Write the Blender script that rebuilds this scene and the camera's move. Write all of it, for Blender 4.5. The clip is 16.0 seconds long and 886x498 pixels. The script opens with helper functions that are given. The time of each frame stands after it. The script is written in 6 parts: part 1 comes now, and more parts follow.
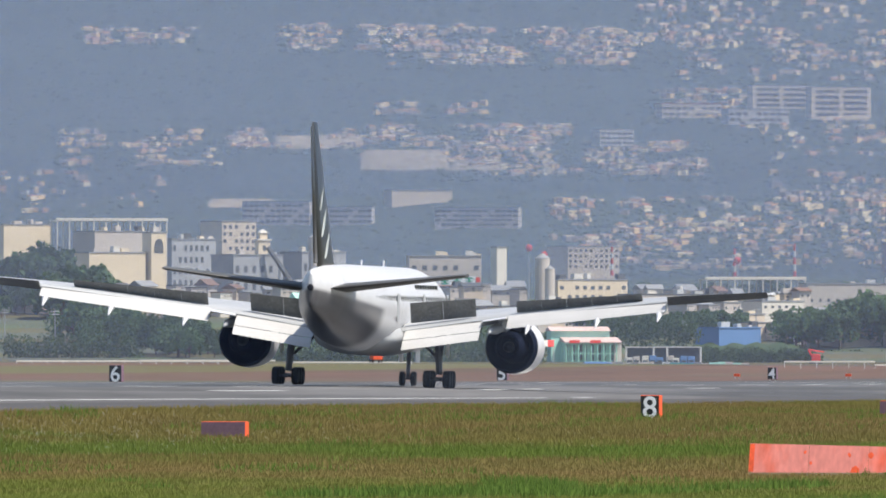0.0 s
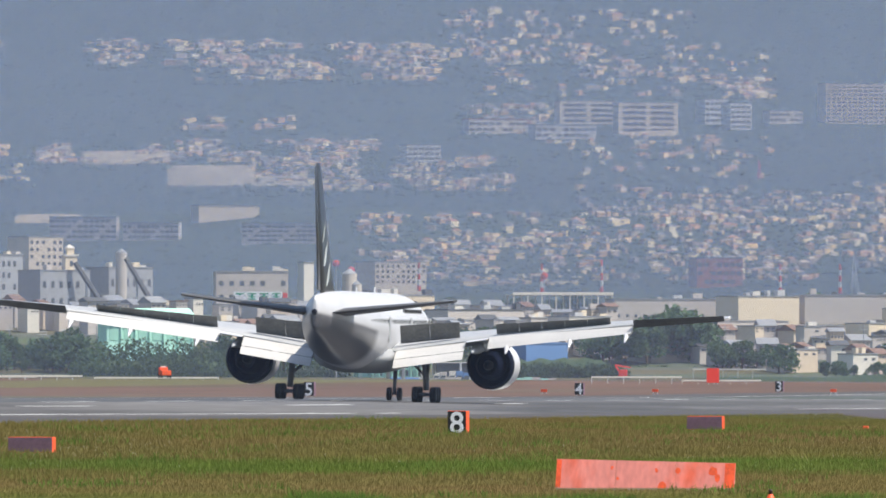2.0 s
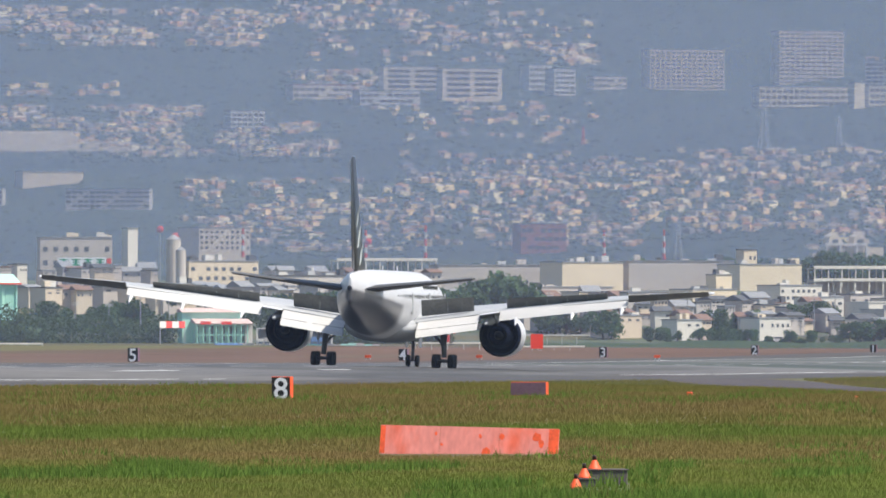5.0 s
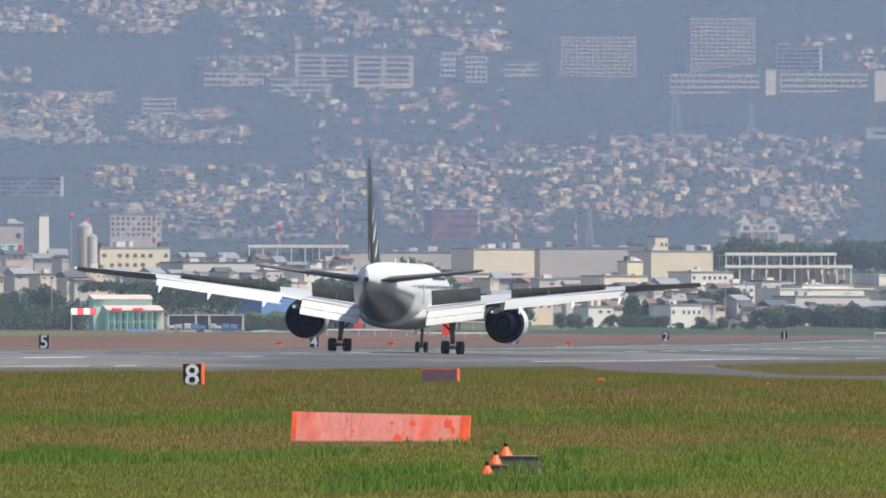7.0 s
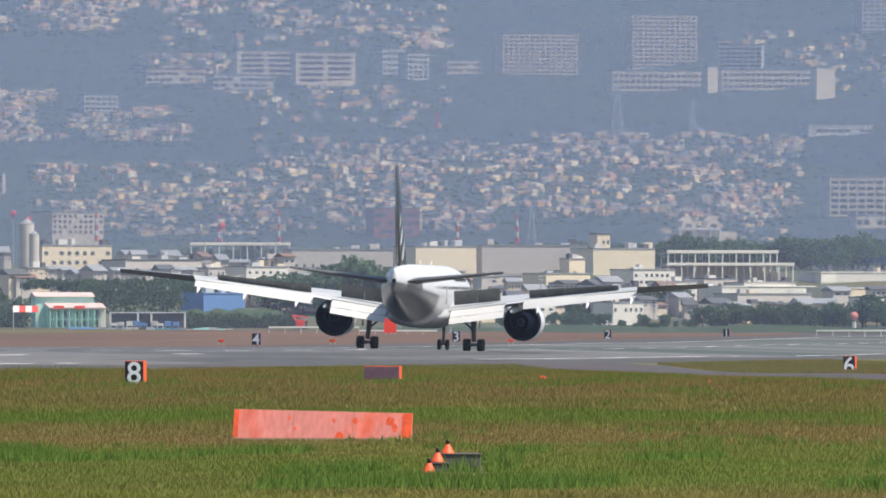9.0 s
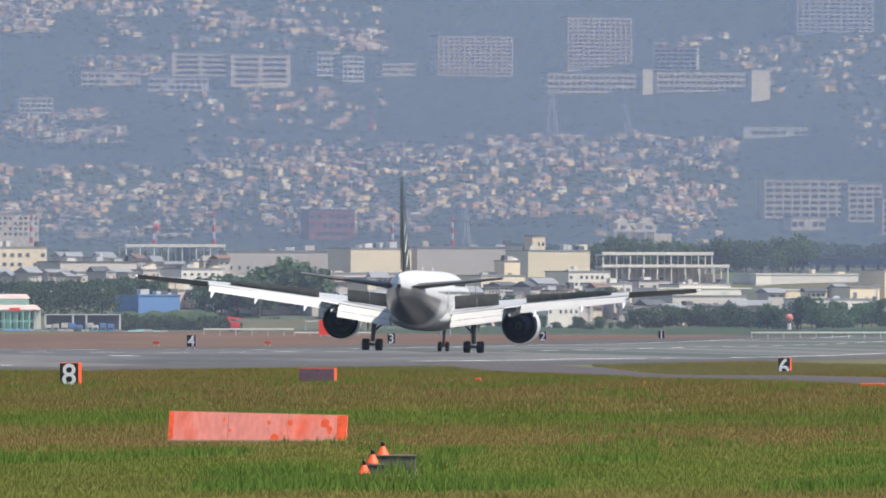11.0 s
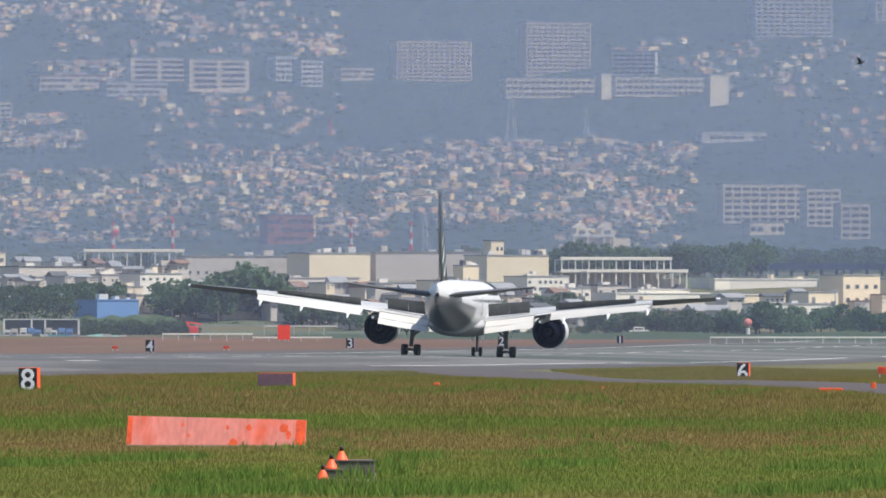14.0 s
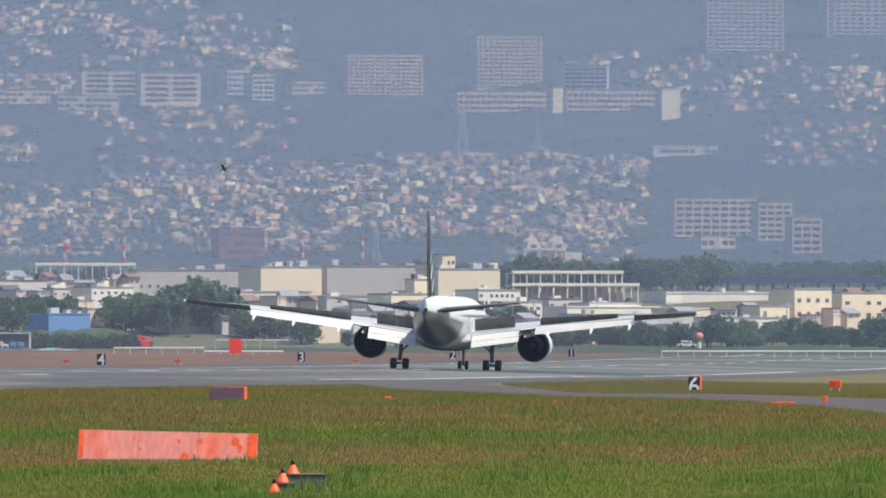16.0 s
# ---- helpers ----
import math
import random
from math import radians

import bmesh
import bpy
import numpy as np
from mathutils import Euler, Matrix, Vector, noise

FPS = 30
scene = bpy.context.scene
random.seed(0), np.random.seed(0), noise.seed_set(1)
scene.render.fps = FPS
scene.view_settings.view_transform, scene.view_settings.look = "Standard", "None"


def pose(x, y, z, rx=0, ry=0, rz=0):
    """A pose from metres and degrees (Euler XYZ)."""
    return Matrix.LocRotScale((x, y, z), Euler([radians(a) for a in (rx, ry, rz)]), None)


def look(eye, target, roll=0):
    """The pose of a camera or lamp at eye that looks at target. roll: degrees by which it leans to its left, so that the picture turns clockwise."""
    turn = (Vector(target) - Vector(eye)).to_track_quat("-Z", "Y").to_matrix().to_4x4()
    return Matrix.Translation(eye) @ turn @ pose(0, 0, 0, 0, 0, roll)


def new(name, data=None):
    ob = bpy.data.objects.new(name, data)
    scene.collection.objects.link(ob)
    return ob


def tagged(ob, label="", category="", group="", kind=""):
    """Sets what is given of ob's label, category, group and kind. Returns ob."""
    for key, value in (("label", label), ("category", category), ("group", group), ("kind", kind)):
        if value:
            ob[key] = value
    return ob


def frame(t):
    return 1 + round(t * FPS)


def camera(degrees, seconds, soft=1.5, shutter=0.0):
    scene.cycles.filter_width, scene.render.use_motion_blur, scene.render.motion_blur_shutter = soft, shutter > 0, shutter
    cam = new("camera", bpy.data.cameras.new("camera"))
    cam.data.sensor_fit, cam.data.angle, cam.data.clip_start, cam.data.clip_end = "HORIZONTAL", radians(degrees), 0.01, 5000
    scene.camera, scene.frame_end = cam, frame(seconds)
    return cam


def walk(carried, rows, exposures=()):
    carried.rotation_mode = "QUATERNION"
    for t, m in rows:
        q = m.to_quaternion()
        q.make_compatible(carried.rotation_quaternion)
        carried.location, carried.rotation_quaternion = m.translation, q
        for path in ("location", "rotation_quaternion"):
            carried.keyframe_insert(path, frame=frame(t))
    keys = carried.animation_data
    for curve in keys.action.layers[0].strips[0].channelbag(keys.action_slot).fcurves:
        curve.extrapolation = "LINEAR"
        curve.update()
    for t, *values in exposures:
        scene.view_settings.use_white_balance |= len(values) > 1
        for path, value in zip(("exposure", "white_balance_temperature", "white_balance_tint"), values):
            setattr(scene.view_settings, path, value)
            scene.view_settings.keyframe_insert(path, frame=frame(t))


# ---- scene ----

# ---------------------------------------------------------------- plan
# The runway runs along +Y. The eye is at X = Y = 0. Bearings u and heights v are
# counted in units of 1 / LENS radian, rising to the right and downwards.
LENS, AHEAD, LEVEL, EYE = 29000.0, 3165.0, 598.0, 3.4
CENTRE, NEAR_EDGE, FAR_EDGE = 138.7, 108.0, 169.0


def ground_xy(u, d):
    return -d * math.tan((AHEAD - u) / LENS), d


def at(u, v, d):
    """The place at bearing u, height v and depth d."""
    x, y = ground_xy(u, d)
    return Vector((x, y, EYE + (LEVEL - v) / LENS * math.hypot(x, y)))


def size(n, d):
    """Metres that n units span at depth d."""
    return n * d / LENS * 1.005


# ---------------------------------------------------------------- camera
PAN = [(0, 888.1, 52.2), (0.5, 764.9, 35.4), (1, 676.1, 37.7), (1.5, 611.0, 62.1), (2, 546.6, 79.6), (2.5, 472.4, 75.9),
       (3, 424.2, 61.2), (3.5, 364.4, 42.6), (6, 159.3, 16.0), (6.5, 114.1, 10.5), (7, 78.1, -4.4), (7.5, 34.5, -4.4),
       (8, 0.0, 0.0), (8.5, -8.2, 6.2), (9, -24.5, -8.7), (9.5, -53.6, -18.4), (10, -95.7, -4.8), (12.5, -175.3, -14.0),
       (13, -204.4, -21.6), (13.5, -222.5, -6.8), (14, -212.6, 3.2), (14.5, -228.1, 10.5), (15, -245.0, 9.2),
       (15.5, -266.5, 12.2), (16, -298.6, 27.5)]
cam = camera(2 * math.degrees(math.atan(784 / LENS)), 16.0, soft=1.75)
walk(cam, [(t, look((0, 0, EYE), at(784 - a, 441 - b, 1000))) for t, a, b in PAN])

# ---------------------------------------------------------------- light
SUN_SIDE, SUN_UP = 110.0, 58.0          # degrees to the right of the runway's heading, and above the ground
world = bpy.data.worlds.new("sky")
scene.world = world
world.use_nodes = True
wn = world.node_tree.nodes
sky = wn.new("ShaderNodeTexSky")
sky.sky_type, sky.sun_disc = "NISHITA", False
sky.sun_elevation, sky.sun_rotation = radians(SUN_UP), radians(SUN_SIDE)
sky.dust_density = 1.0
wn["Background"].inputs["Strength"].default_value = 0.078
world.node_tree.links.new(sky.outputs[0], wn["Background"].inputs["Color"])
sun = new("sun", bpy.data.lights.new("sun", "SUN"))
sun.data.energy, sun.data.angle, sun.data.color = 3.05, radians(0.6), (1.0, 0.93, 0.82)
sun_dir = Vector((math.sin(radians(SUN_SIDE)) * math.cos(radians(SUN_UP)),
                  math.cos(radians(SUN_SIDE)) * math.cos(radians(SUN_UP)), math.sin(radians(SUN_UP))))
sun.matrix_world = look(sun_dir * 300, (0, 0, 0))
scene.view_settings.exposure = 1.08


# ---------------------------------------------------------------- materials
def mat(name, colour, rough=0.6, metal=0.0, vary=0.12, scale=3.0, fine=40.0, bump=0.0, island=0.0, random_ob=0.0, other=None, mixscale=None, stretch=(1, 1, 1), cut=(0.42, 0.6)):
    m = bpy.data.materials.new(name)
    m.use_nodes = True
    nt = m.node_tree
    b = nt.nodes["Principled BSDF"]
    b.inputs["Roughness"].default_value, b.inputs["Metallic"].default_value = rough, metal
    geo = nt.nodes.new("ShaderNodeTexCoord")
    mp = nt.nodes.new("ShaderNodeMapping")
    mp.inputs["Scale"].default_value = stretch
    nt.links.new(geo.outputs["Object"], mp.inputs[0])
    base = nt.nodes.new("ShaderNodeRGB")
    base.outputs[0].default_value = (*colour, 1)
    out = base.outputs[0]
    if other:
        n = nt.nodes.new("ShaderNodeTexNoise")
        n.inputs["Scale"].default_value, n.inputs["Detail"].default_value = mixscale or scale, 4
        nt.links.new(mp.outputs[0], n.inputs["Vector"])
        r = nt.nodes.new("ShaderNodeMapRange")
        r.inputs["From Min"].default_value, r.inputs["From Max"].default_value = cut
        nt.links.new(n.outputs["Fac"], r.inputs["Value"])
        mx = nt.nodes.new("ShaderNodeMix")
        mx.data_type = "RGBA"
        nt.links.new(r.outputs[0], mx.inputs[0])
        nt.links.new(out, mx.inputs[6])
        mx.inputs[7].default_value = (*other, 1)
        out = mx.outputs[2]
    hsv = nt.nodes.new("ShaderNodeHueSaturation")
    nt.links.new(out, hsv.inputs["Color"])
    n1 = nt.nodes.new("ShaderNodeTexNoise")
    n1.inputs["Scale"].default_value, n1.inputs["Detail"].default_value = scale, 5
    n2 = nt.nodes.new("ShaderNodeTexNoise")
    n2.inputs["Scale"].default_value = fine
    for n in (n1, n2):
        nt.links.new(mp.outputs[0], n.inputs["Vector"])
    s = nt.nodes.new("ShaderNodeMath")
    s.operation = "ADD"
    nt.links.new(n1.outputs["Fac"], s.inputs[0])
    nt.links.new(n2.outputs["Fac"], s.inputs[1])
    val = s.outputs[0]
    r = nt.nodes.new("ShaderNodeMapRange")
    r.inputs["From Min"].default_value, r.inputs["From Max"].default_value = 0.6, 1.4
    r.inputs["To Min"].default_value, r.inputs["To Max"].default_value = 1 - vary * 1.6, 1 + vary * 1.6
    nt.links.new(val, r.inputs["Value"])
    v = r.outputs[0]
    for amount, node, sock in ((island, "ShaderNodeNewGeometry", "Random Per Island"), (random_ob, "ShaderNodeObjectInfo", "Random")):
        if amount:
            g = nt.nodes.new(node)
            q = nt.nodes.new("ShaderNodeMapRange")
            q.inputs["To Min"].default_value, q.inputs["To Max"].default_value = 1 - amount, 1 + amount
            nt.links.new(g.outputs[sock], q.inputs["Value"])
            mu = nt.nodes.new("ShaderNodeMath")
            mu.operation = "MULTIPLY"
            nt.links.new(v, mu.inputs[0])
            nt.links.new(q.outputs[0], mu.inputs[1])
            v = mu.outputs[0]
    nt.links.new(v, hsv.inputs["Value"])
    nt.links.new(hsv.outputs[0], b.inputs["Base Color"])
    if bump:
        bp = nt.nodes.new("ShaderNodeBump")
        bp.inputs["Strength"].default_value = bump
        nt.links.new(val, bp.inputs["Height"])
        nt.links.new(bp.outputs[0], b.inputs["Normal"])
    return m


def shade_belly(m, grey):
    """White paint; grey plus painted shade under the tail, below a line that rises aft."""
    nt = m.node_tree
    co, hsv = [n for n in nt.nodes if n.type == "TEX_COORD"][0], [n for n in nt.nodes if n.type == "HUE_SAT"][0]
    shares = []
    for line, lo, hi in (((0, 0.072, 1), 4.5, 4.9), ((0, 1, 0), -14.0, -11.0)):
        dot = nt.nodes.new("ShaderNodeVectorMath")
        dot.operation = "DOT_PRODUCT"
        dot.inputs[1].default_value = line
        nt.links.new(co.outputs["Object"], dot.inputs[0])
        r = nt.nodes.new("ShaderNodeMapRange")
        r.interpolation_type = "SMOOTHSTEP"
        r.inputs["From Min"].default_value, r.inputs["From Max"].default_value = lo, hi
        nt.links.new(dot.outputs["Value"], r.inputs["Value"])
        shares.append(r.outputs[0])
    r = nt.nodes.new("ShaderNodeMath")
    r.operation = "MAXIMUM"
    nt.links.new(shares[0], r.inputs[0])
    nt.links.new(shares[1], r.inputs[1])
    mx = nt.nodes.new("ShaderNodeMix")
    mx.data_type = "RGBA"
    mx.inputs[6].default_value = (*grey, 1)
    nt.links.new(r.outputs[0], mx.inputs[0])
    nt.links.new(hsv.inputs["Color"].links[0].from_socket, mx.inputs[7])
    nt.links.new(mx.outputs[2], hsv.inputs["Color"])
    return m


def leafy(m, share=0.45):
    """Lets light through thin leaves and blades."""
    nt = m.node_tree
    b = nt.nodes["Principled BSDF"]
    t, mix = nt.nodes.new("ShaderNodeBsdfTranslucent"), nt.nodes.new("ShaderNodeMixShader")
    nt.links.new(b.inputs["Base Color"].links[0].from_socket, t.inputs["Color"])
    mix.inputs[0].default_value = share
    nt.links.new(b.outputs[0], mix.inputs[1])
    nt.links.new(t.outputs[0], mix.inputs[2])
    nt.links.new(mix.outputs[0], nt.nodes["Material Output"].inputs["Surface"])


def palette(name, colours, rough=0.8, island=True):
    """Walls or roofs whose colour differs from house to house."""
    m = mat(name, colours[0], rough, vary=0.08, scale=0.4, fine=3.0)
    nt = m.node_tree
    g = nt.nodes.new("ShaderNodeNewGeometry" if island else "ShaderNodeObjectInfo")
    ramp = nt.nodes.new("ShaderNodeValToRGB")
    ramp.color_ramp.interpolation = "CONSTANT"
    el = ramp.color_ramp.elements
    while len(el) < len(colours):
        el.new(0.5)
    for i, c in enumerate(colours):
        el[i].position, el[i].color = i / len(colours), (*c, 1)
    nt.links.new(g.outputs["Random Per Island" if island else "Random"], ramp.inputs[0])
    hsv = [n for n in nt.nodes if n.type == "HUE_SAT"][0]
    nt.links.new(ramp.outputs[0], hsv.inputs["Color"])
    return m


M = {}
def meadow(name, olive, brown, lush, straw, island=0.0):
    """Grass in broad patches of olive, brown and lush green, with fine straw streaks."""
    m = mat(name, olive, 0.85, vary=0.16, scale=0.3, fine=2.2, stretch=(1, 0.25, 1), island=island)
    nt = m.node_tree
    co = [n for n in nt.nodes if n.type == "TEX_COORD"][0].outputs["Object"]
    hsv = [n for n in nt.nodes if n.type == "HUE_SAT"][0]
    out = hsv.inputs["Color"].links[0].from_socket
    for k, (colour, scale, along, lo, hi, most) in enumerate(((brown, 0.026, 0.42, 0.46, 0.66, 0.6), (lush, 0.045, 0.5, 0.50, 0.66, 0.6), (brown, 0.11, 0.3, 0.50, 0.74, 0.5), (lush, 0.2, 0.2, 0.56, 0.74, 0.5), (straw, 0.9, 0.35, 0.54, 0.76, 0.5))):
        mp = nt.nodes.new("ShaderNodeMapping")
        mp.inputs["Scale"].default_value = (1, along, 0)
        mp.inputs["Location"].default_value = (17.0 * k + 5, 31.0 * k, 7.3 * k)
        nt.links.new(co, mp.inputs[0])
        n = nt.nodes.new("ShaderNodeTexNoise")
        n.inputs["Scale"].default_value, n.inputs["Detail"].default_value = scale, 4
        nt.links.new(mp.outputs[0], n.inputs["Vector"])
        r = nt.nodes.new("ShaderNodeMapRange")
        r.inputs["From Min"].default_value, r.inputs["From Max"].default_value = lo, hi
        r.inputs["To Max"].default_value = most
        nt.links.new(n.outputs["Fac"], r.inputs["Value"])
        mx = nt.nodes.new("ShaderNodeMix")
        mx.data_type = "RGBA"
        nt.links.new(r.outputs[0], mx.inputs[0])
        nt.links.new(out, mx.inputs[6])
        mx.inputs[7].default_value = (*colour, 1)
        out = mx.outputs[2]
    # belts of dry and of fresh growth running across the field
    wob = nt.nodes.new("ShaderNodeTexNoise")
    wob.inputs["Scale"].default_value, wob.inputs["Detail"].default_value = 0.07, 4
    nt.links.new(co, wob.inputs["Vector"])
    xyz, add = nt.nodes.new("ShaderNodeSeparateXYZ"), nt.nodes.new("ShaderNodeMath")
    nt.links.new(co, xyz.inputs[0])
    add.operation = "MULTIPLY_ADD"
    add.inputs[1].default_value = 110.0
    nt.links.new(wob.outputs["Fac"], add.inputs[0])
    nt.links.new(xyz.outputs["Y"], add.inputs[2])
    span = nt.nodes.new("ShaderNodeMapRange")
    span.inputs["From Min"].default_value, span.inputs["From Max"].default_value = 355.0, 1055.0
    nt.links.new(add.outputs[0], span.inputs["Value"])
    for colour, stops in ((brown, ((0.0, 0.35), (0.06, 0.0), (0.24, 0.0), (0.29, 0.6), (0.38, 0.6), (0.42, 0.0), (0.47, 0.0), (0.53, 0.5), (0.8, 0.55), (1.0, 0.3))),
                          (lush, ((0.05, 0.0), (0.1, 0.4), (0.2, 0.25), (0.27, 0.0), (0.4, 0.0), (0.435, 0.75), (0.465, 0.75), (0.51, 0.0)))):
        ramp = nt.nodes.new("ShaderNodeValToRGB")
        el = ramp.color_ramp.elements
        while len(el) < len(stops):
            el.new(0.5)
        for e, (place, value) in zip(el, stops):
            e.position, e.color = place, (value, value, value, 1)
        nt.links.new(span.outputs[0], ramp.inputs[0])
        mx = nt.nodes.new("ShaderNodeMix")
        mx.data_type = "RGBA"
        nt.links.new(ramp.outputs[0], mx.inputs[0])
        nt.links.new(out, mx.inputs[6])
        mx.inputs[7].default_value = (*colour, 1)
        out = mx.outputs[2]
    nt.links.new(out, hsv.inputs["Color"])
    return m


M["ground"] = meadow("meadow_soil", (0.085, 0.09, 0.024), (0.11, 0.075, 0.035), (0.06, 0.10, 0.02), (0.13, 0.10, 0.05))
M["blade"] = meadow("grass_blades", (0.21, 0.222, 0.042), (0.29, 0.185, 0.076), (0.155, 0.22, 0.034), (0.33, 0.25, 0.11), 0.22)
M["blade_dark"] = mat("rank_grass", (0.15, 0.235, 0.036), 0.8, vary=0.2, island=0.35)
M["fargrass"] = mat("dry_reddish_grass", (0.10, 0.054, 0.037), 0.95, vary=0.25, scale=0.02, fine=0.2, other=(0.07, 0.075, 0.045), mixscale=0.012, stretch=(1, 0.1, 1), cut=(0.5, 0.66))
M["asphalt"] = mat("grooved_runway_asphalt", (0.112, 0.108, 0.106), 0.9, vary=0.3, scale=0.03, fine=0.6, other=(0.058, 0.056, 0.056), mixscale=0.05, stretch=(1, 0.1, 1), cut=(0.46, 0.62))
M["asphalt_far"] = mat("dark_runway_asphalt", (0.082, 0.086, 0.09), 0.9, vary=0.28, scale=0.025, fine=0.4, other=(0.052, 0.056, 0.062), mixscale=0.03, stretch=(1, 0.12, 1), cut=(0.44, 0.58))
# Light and dark green-grey bands paint the mirage's reflections into the asphalt.
M["asphalt_old"] = mat("mirage_banded_asphalt", (0.125, 0.125, 0.122), 0.9, vary=0.22, scale=0.012, fine=0.05, other=(0.05, 0.062, 0.055), mixscale=0.011, stretch=(0.25, 1, 1), cut=(0.44, 0.56))
M["shoulder"] = mat("shoulder_asphalt", (0.06, 0.055, 0.055), 0.9, vary=0.15, scale=0.05, fine=0.8, stretch=(1, 0.1, 1))
M["taxi"] = mat("taxiway_asphalt", (0.058, 0.046, 0.046), 0.9, vary=0.12, scale=0.05, fine=0.8, stretch=(1, 0.1, 1))
M["paint"] = mat("worn_white_marking", (0.72, 0.72, 0.70), 0.6, vary=0.2, scale=0.5, fine=4, stretch=(1, 0.2, 1))
M["white"] = mat("white_aircraft_paint", (0.66, 0.66, 0.67), 0.3, vary=0.07, scale=0.35, fine=2.0)
M["flapwhite"] = mat("flap_paint", (0.54, 0.53, 0.51), 0.35, vary=0.05, scale=0.5, fine=4.0)
# The belly grey is darkened to carry the shade under the tail.
M["body"] = shade_belly(mat("body_paint_belly_shade", (0.59, 0.59, 0.60), 0.3, vary=0.07, scale=0.35, fine=2.0), (0.088, 0.087, 0.094))
M["grey"] = mat("wing_grey_paint", (0.40, 0.41, 0.42), 0.4, vary=0.06, scale=0.4, fine=3.0)
# Near-black, so that the tailplane's underside shade is in its colour.
M["tailgrey"] = mat("tailplane_shade_grey", (0.075, 0.075, 0.075), 0.5, vary=0.15, scale=0.5, fine=3.0)
M["dark"] = mat("spoiler_underside", (0.13, 0.128, 0.115), 0.6, vary=0.25, scale=0.8, fine=5.0)
M["black"] = mat("black_tail_paint", (0.018, 0.019, 0.018), 0.35, vary=0.15, scale=0.4, fine=2.0)
M["star"] = mat("pale_tail_emblem", (0.48, 0.52, 0.52), 0.4, vary=0.05)
M["duct"] = mat("engine_duct", (0.007, 0.010, 0.024), 0.95, metal=0.0, vary=0.1)
M["duct"].node_tree.nodes["Principled BSDF"].inputs["Specular IOR Level"].default_value = 0.05
M["core"] = mat("engine_core_metal", (0.008, 0.010, 0.02), 0.9, metal=0.0, vary=0.1)
M["lip"] = mat("bare_metal_lip", (0.7, 0.7, 0.7), 0.25, metal=1.0, vary=0.05)
M["tyre"] = mat("tyre_rubber", (0.012, 0.012, 0.014), 0.8, vary=0.2)
M["hub"] = mat("wheel_hub", (0.3, 0.3, 0.3), 0.4, metal=0.7)
M["strut"] = mat("gear_steel", (0.10, 0.10, 0.11), 0.45, metal=0.5)
M["glass"] = mat("cabin_window", (0.05, 0.055, 0.06), 0.15, vary=0.05)
M["face_black"] = mat("sign_face_black", (0.016, 0.017, 0.018), 0.5, vary=0.15)
M["figure"] = mat("sign_figure_white", (0.9, 0.9, 0.9), 0.5, vary=0.04)
M["orange"] = mat("orange_red_paint", (0.78, 0.10, 0.025), 0.55, vary=0.12, scale=1.5, fine=9)
M["plum"] = mat("plum_board", (0.19, 0.11, 0.145), 0.7, vary=0.15, scale=2, fine=12)
M["pink"] = mat("sun_bleached_red_board", (0.66, 0.22, 0.18), 0.65, vary=0.12, scale=1.3, fine=7, other=(0.66, 0.115, 0.06), mixscale=1.1, stretch=(1, 1, 0.45), cut=(0.48, 0.74))
M["rust"] = mat("fresh_red_patch", (0.70, 0.085, 0.02), 0.6, vary=0.2, scale=3, fine=10)
M["concrete"] = mat("weathered_concrete", (0.105, 0.088, 0.088), 0.95, vary=0.18, scale=1.5, fine=10, bump=0.2)
M["lamp_cap"] = mat("dark_lamp_cap", (0.03, 0.012, 0.01), 0.4)
M["trunk"] = mat("bark", (0.09, 0.065, 0.045), 0.9, vary=0.25, scale=2, fine=12)
M["leaf"] = mat("tree_foliage", (0.085, 0.148, 0.066), 0.8, vary=0.15, scale=0.25, fine=1.5, island=0.35, random_ob=0.25)
M["hedge"] = mat("hedge_foliage", (0.066, 0.11, 0.046), 0.8, vary=0.2, scale=0.2, fine=1.5, island=0.35)
M["forest"] = mat("hill_forest", (0.022, 0.036, 0.018), 0.9, vary=0.2, scale=0.01, fine=0.08, island=0.2)
M["garden"] = mat("garden_foliage", (0.058, 0.085, 0.05), 0.9, vary=0.2, scale=0.05, fine=0.6, island=0.35)
M["town"] = mat("town_ground", (0.09, 0.10, 0.075), 0.9, vary=0.25, scale=0.03, fine=0.3, other=(0.06, 0.085, 0.035), mixscale=0.03)
M["cream"] = mat("cream_wall", (0.76, 0.64, 0.46), 0.8, vary=0.08, scale=0.1, fine=1.2)
M["pale"] = mat("pale_grey_wall", (0.54, 0.49, 0.44), 0.8, vary=0.08, scale=0.1, fine=1.2)
M["bluegrey"] = mat("blue_grey_wall", (0.36, 0.37, 0.39), 0.8, vary=0.1, scale=0.1, fine=1.2)
M["tan"] = mat("tan_wall", (0.66, 0.55, 0.42), 0.8, vary=0.08, scale=0.1, fine=1.2)
M["whitewall"] = mat("white_wall", (0.70, 0.66, 0.58), 0.8, vary=0.06, scale=0.2, fine=1.5)
M["roof"] = mat("grey_sheet_roof", (0.26, 0.27, 0.28), 0.6, vary=0.1, scale=0.2, fine=2)
M["darkroof"] = mat("dark_roof", (0.09, 0.095, 0.10), 0.7, vary=0.12, scale=0.3, fine=2)
M["win"] = mat("far_window", (0.11, 0.125, 0.145), 0.2, vary=0.2)
# Near-black: shade of far balcony recesses, painted into the window colour.
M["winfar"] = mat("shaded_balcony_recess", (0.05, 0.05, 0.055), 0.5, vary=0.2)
M["steel"] = mat("galvanised_steel", (0.55, 0.55, 0.53), 0.5, metal=0.2)
M["bluewall"] = mat("blue_sheet_wall", (0.12, 0.24, 0.48), 0.6, vary=0.08)
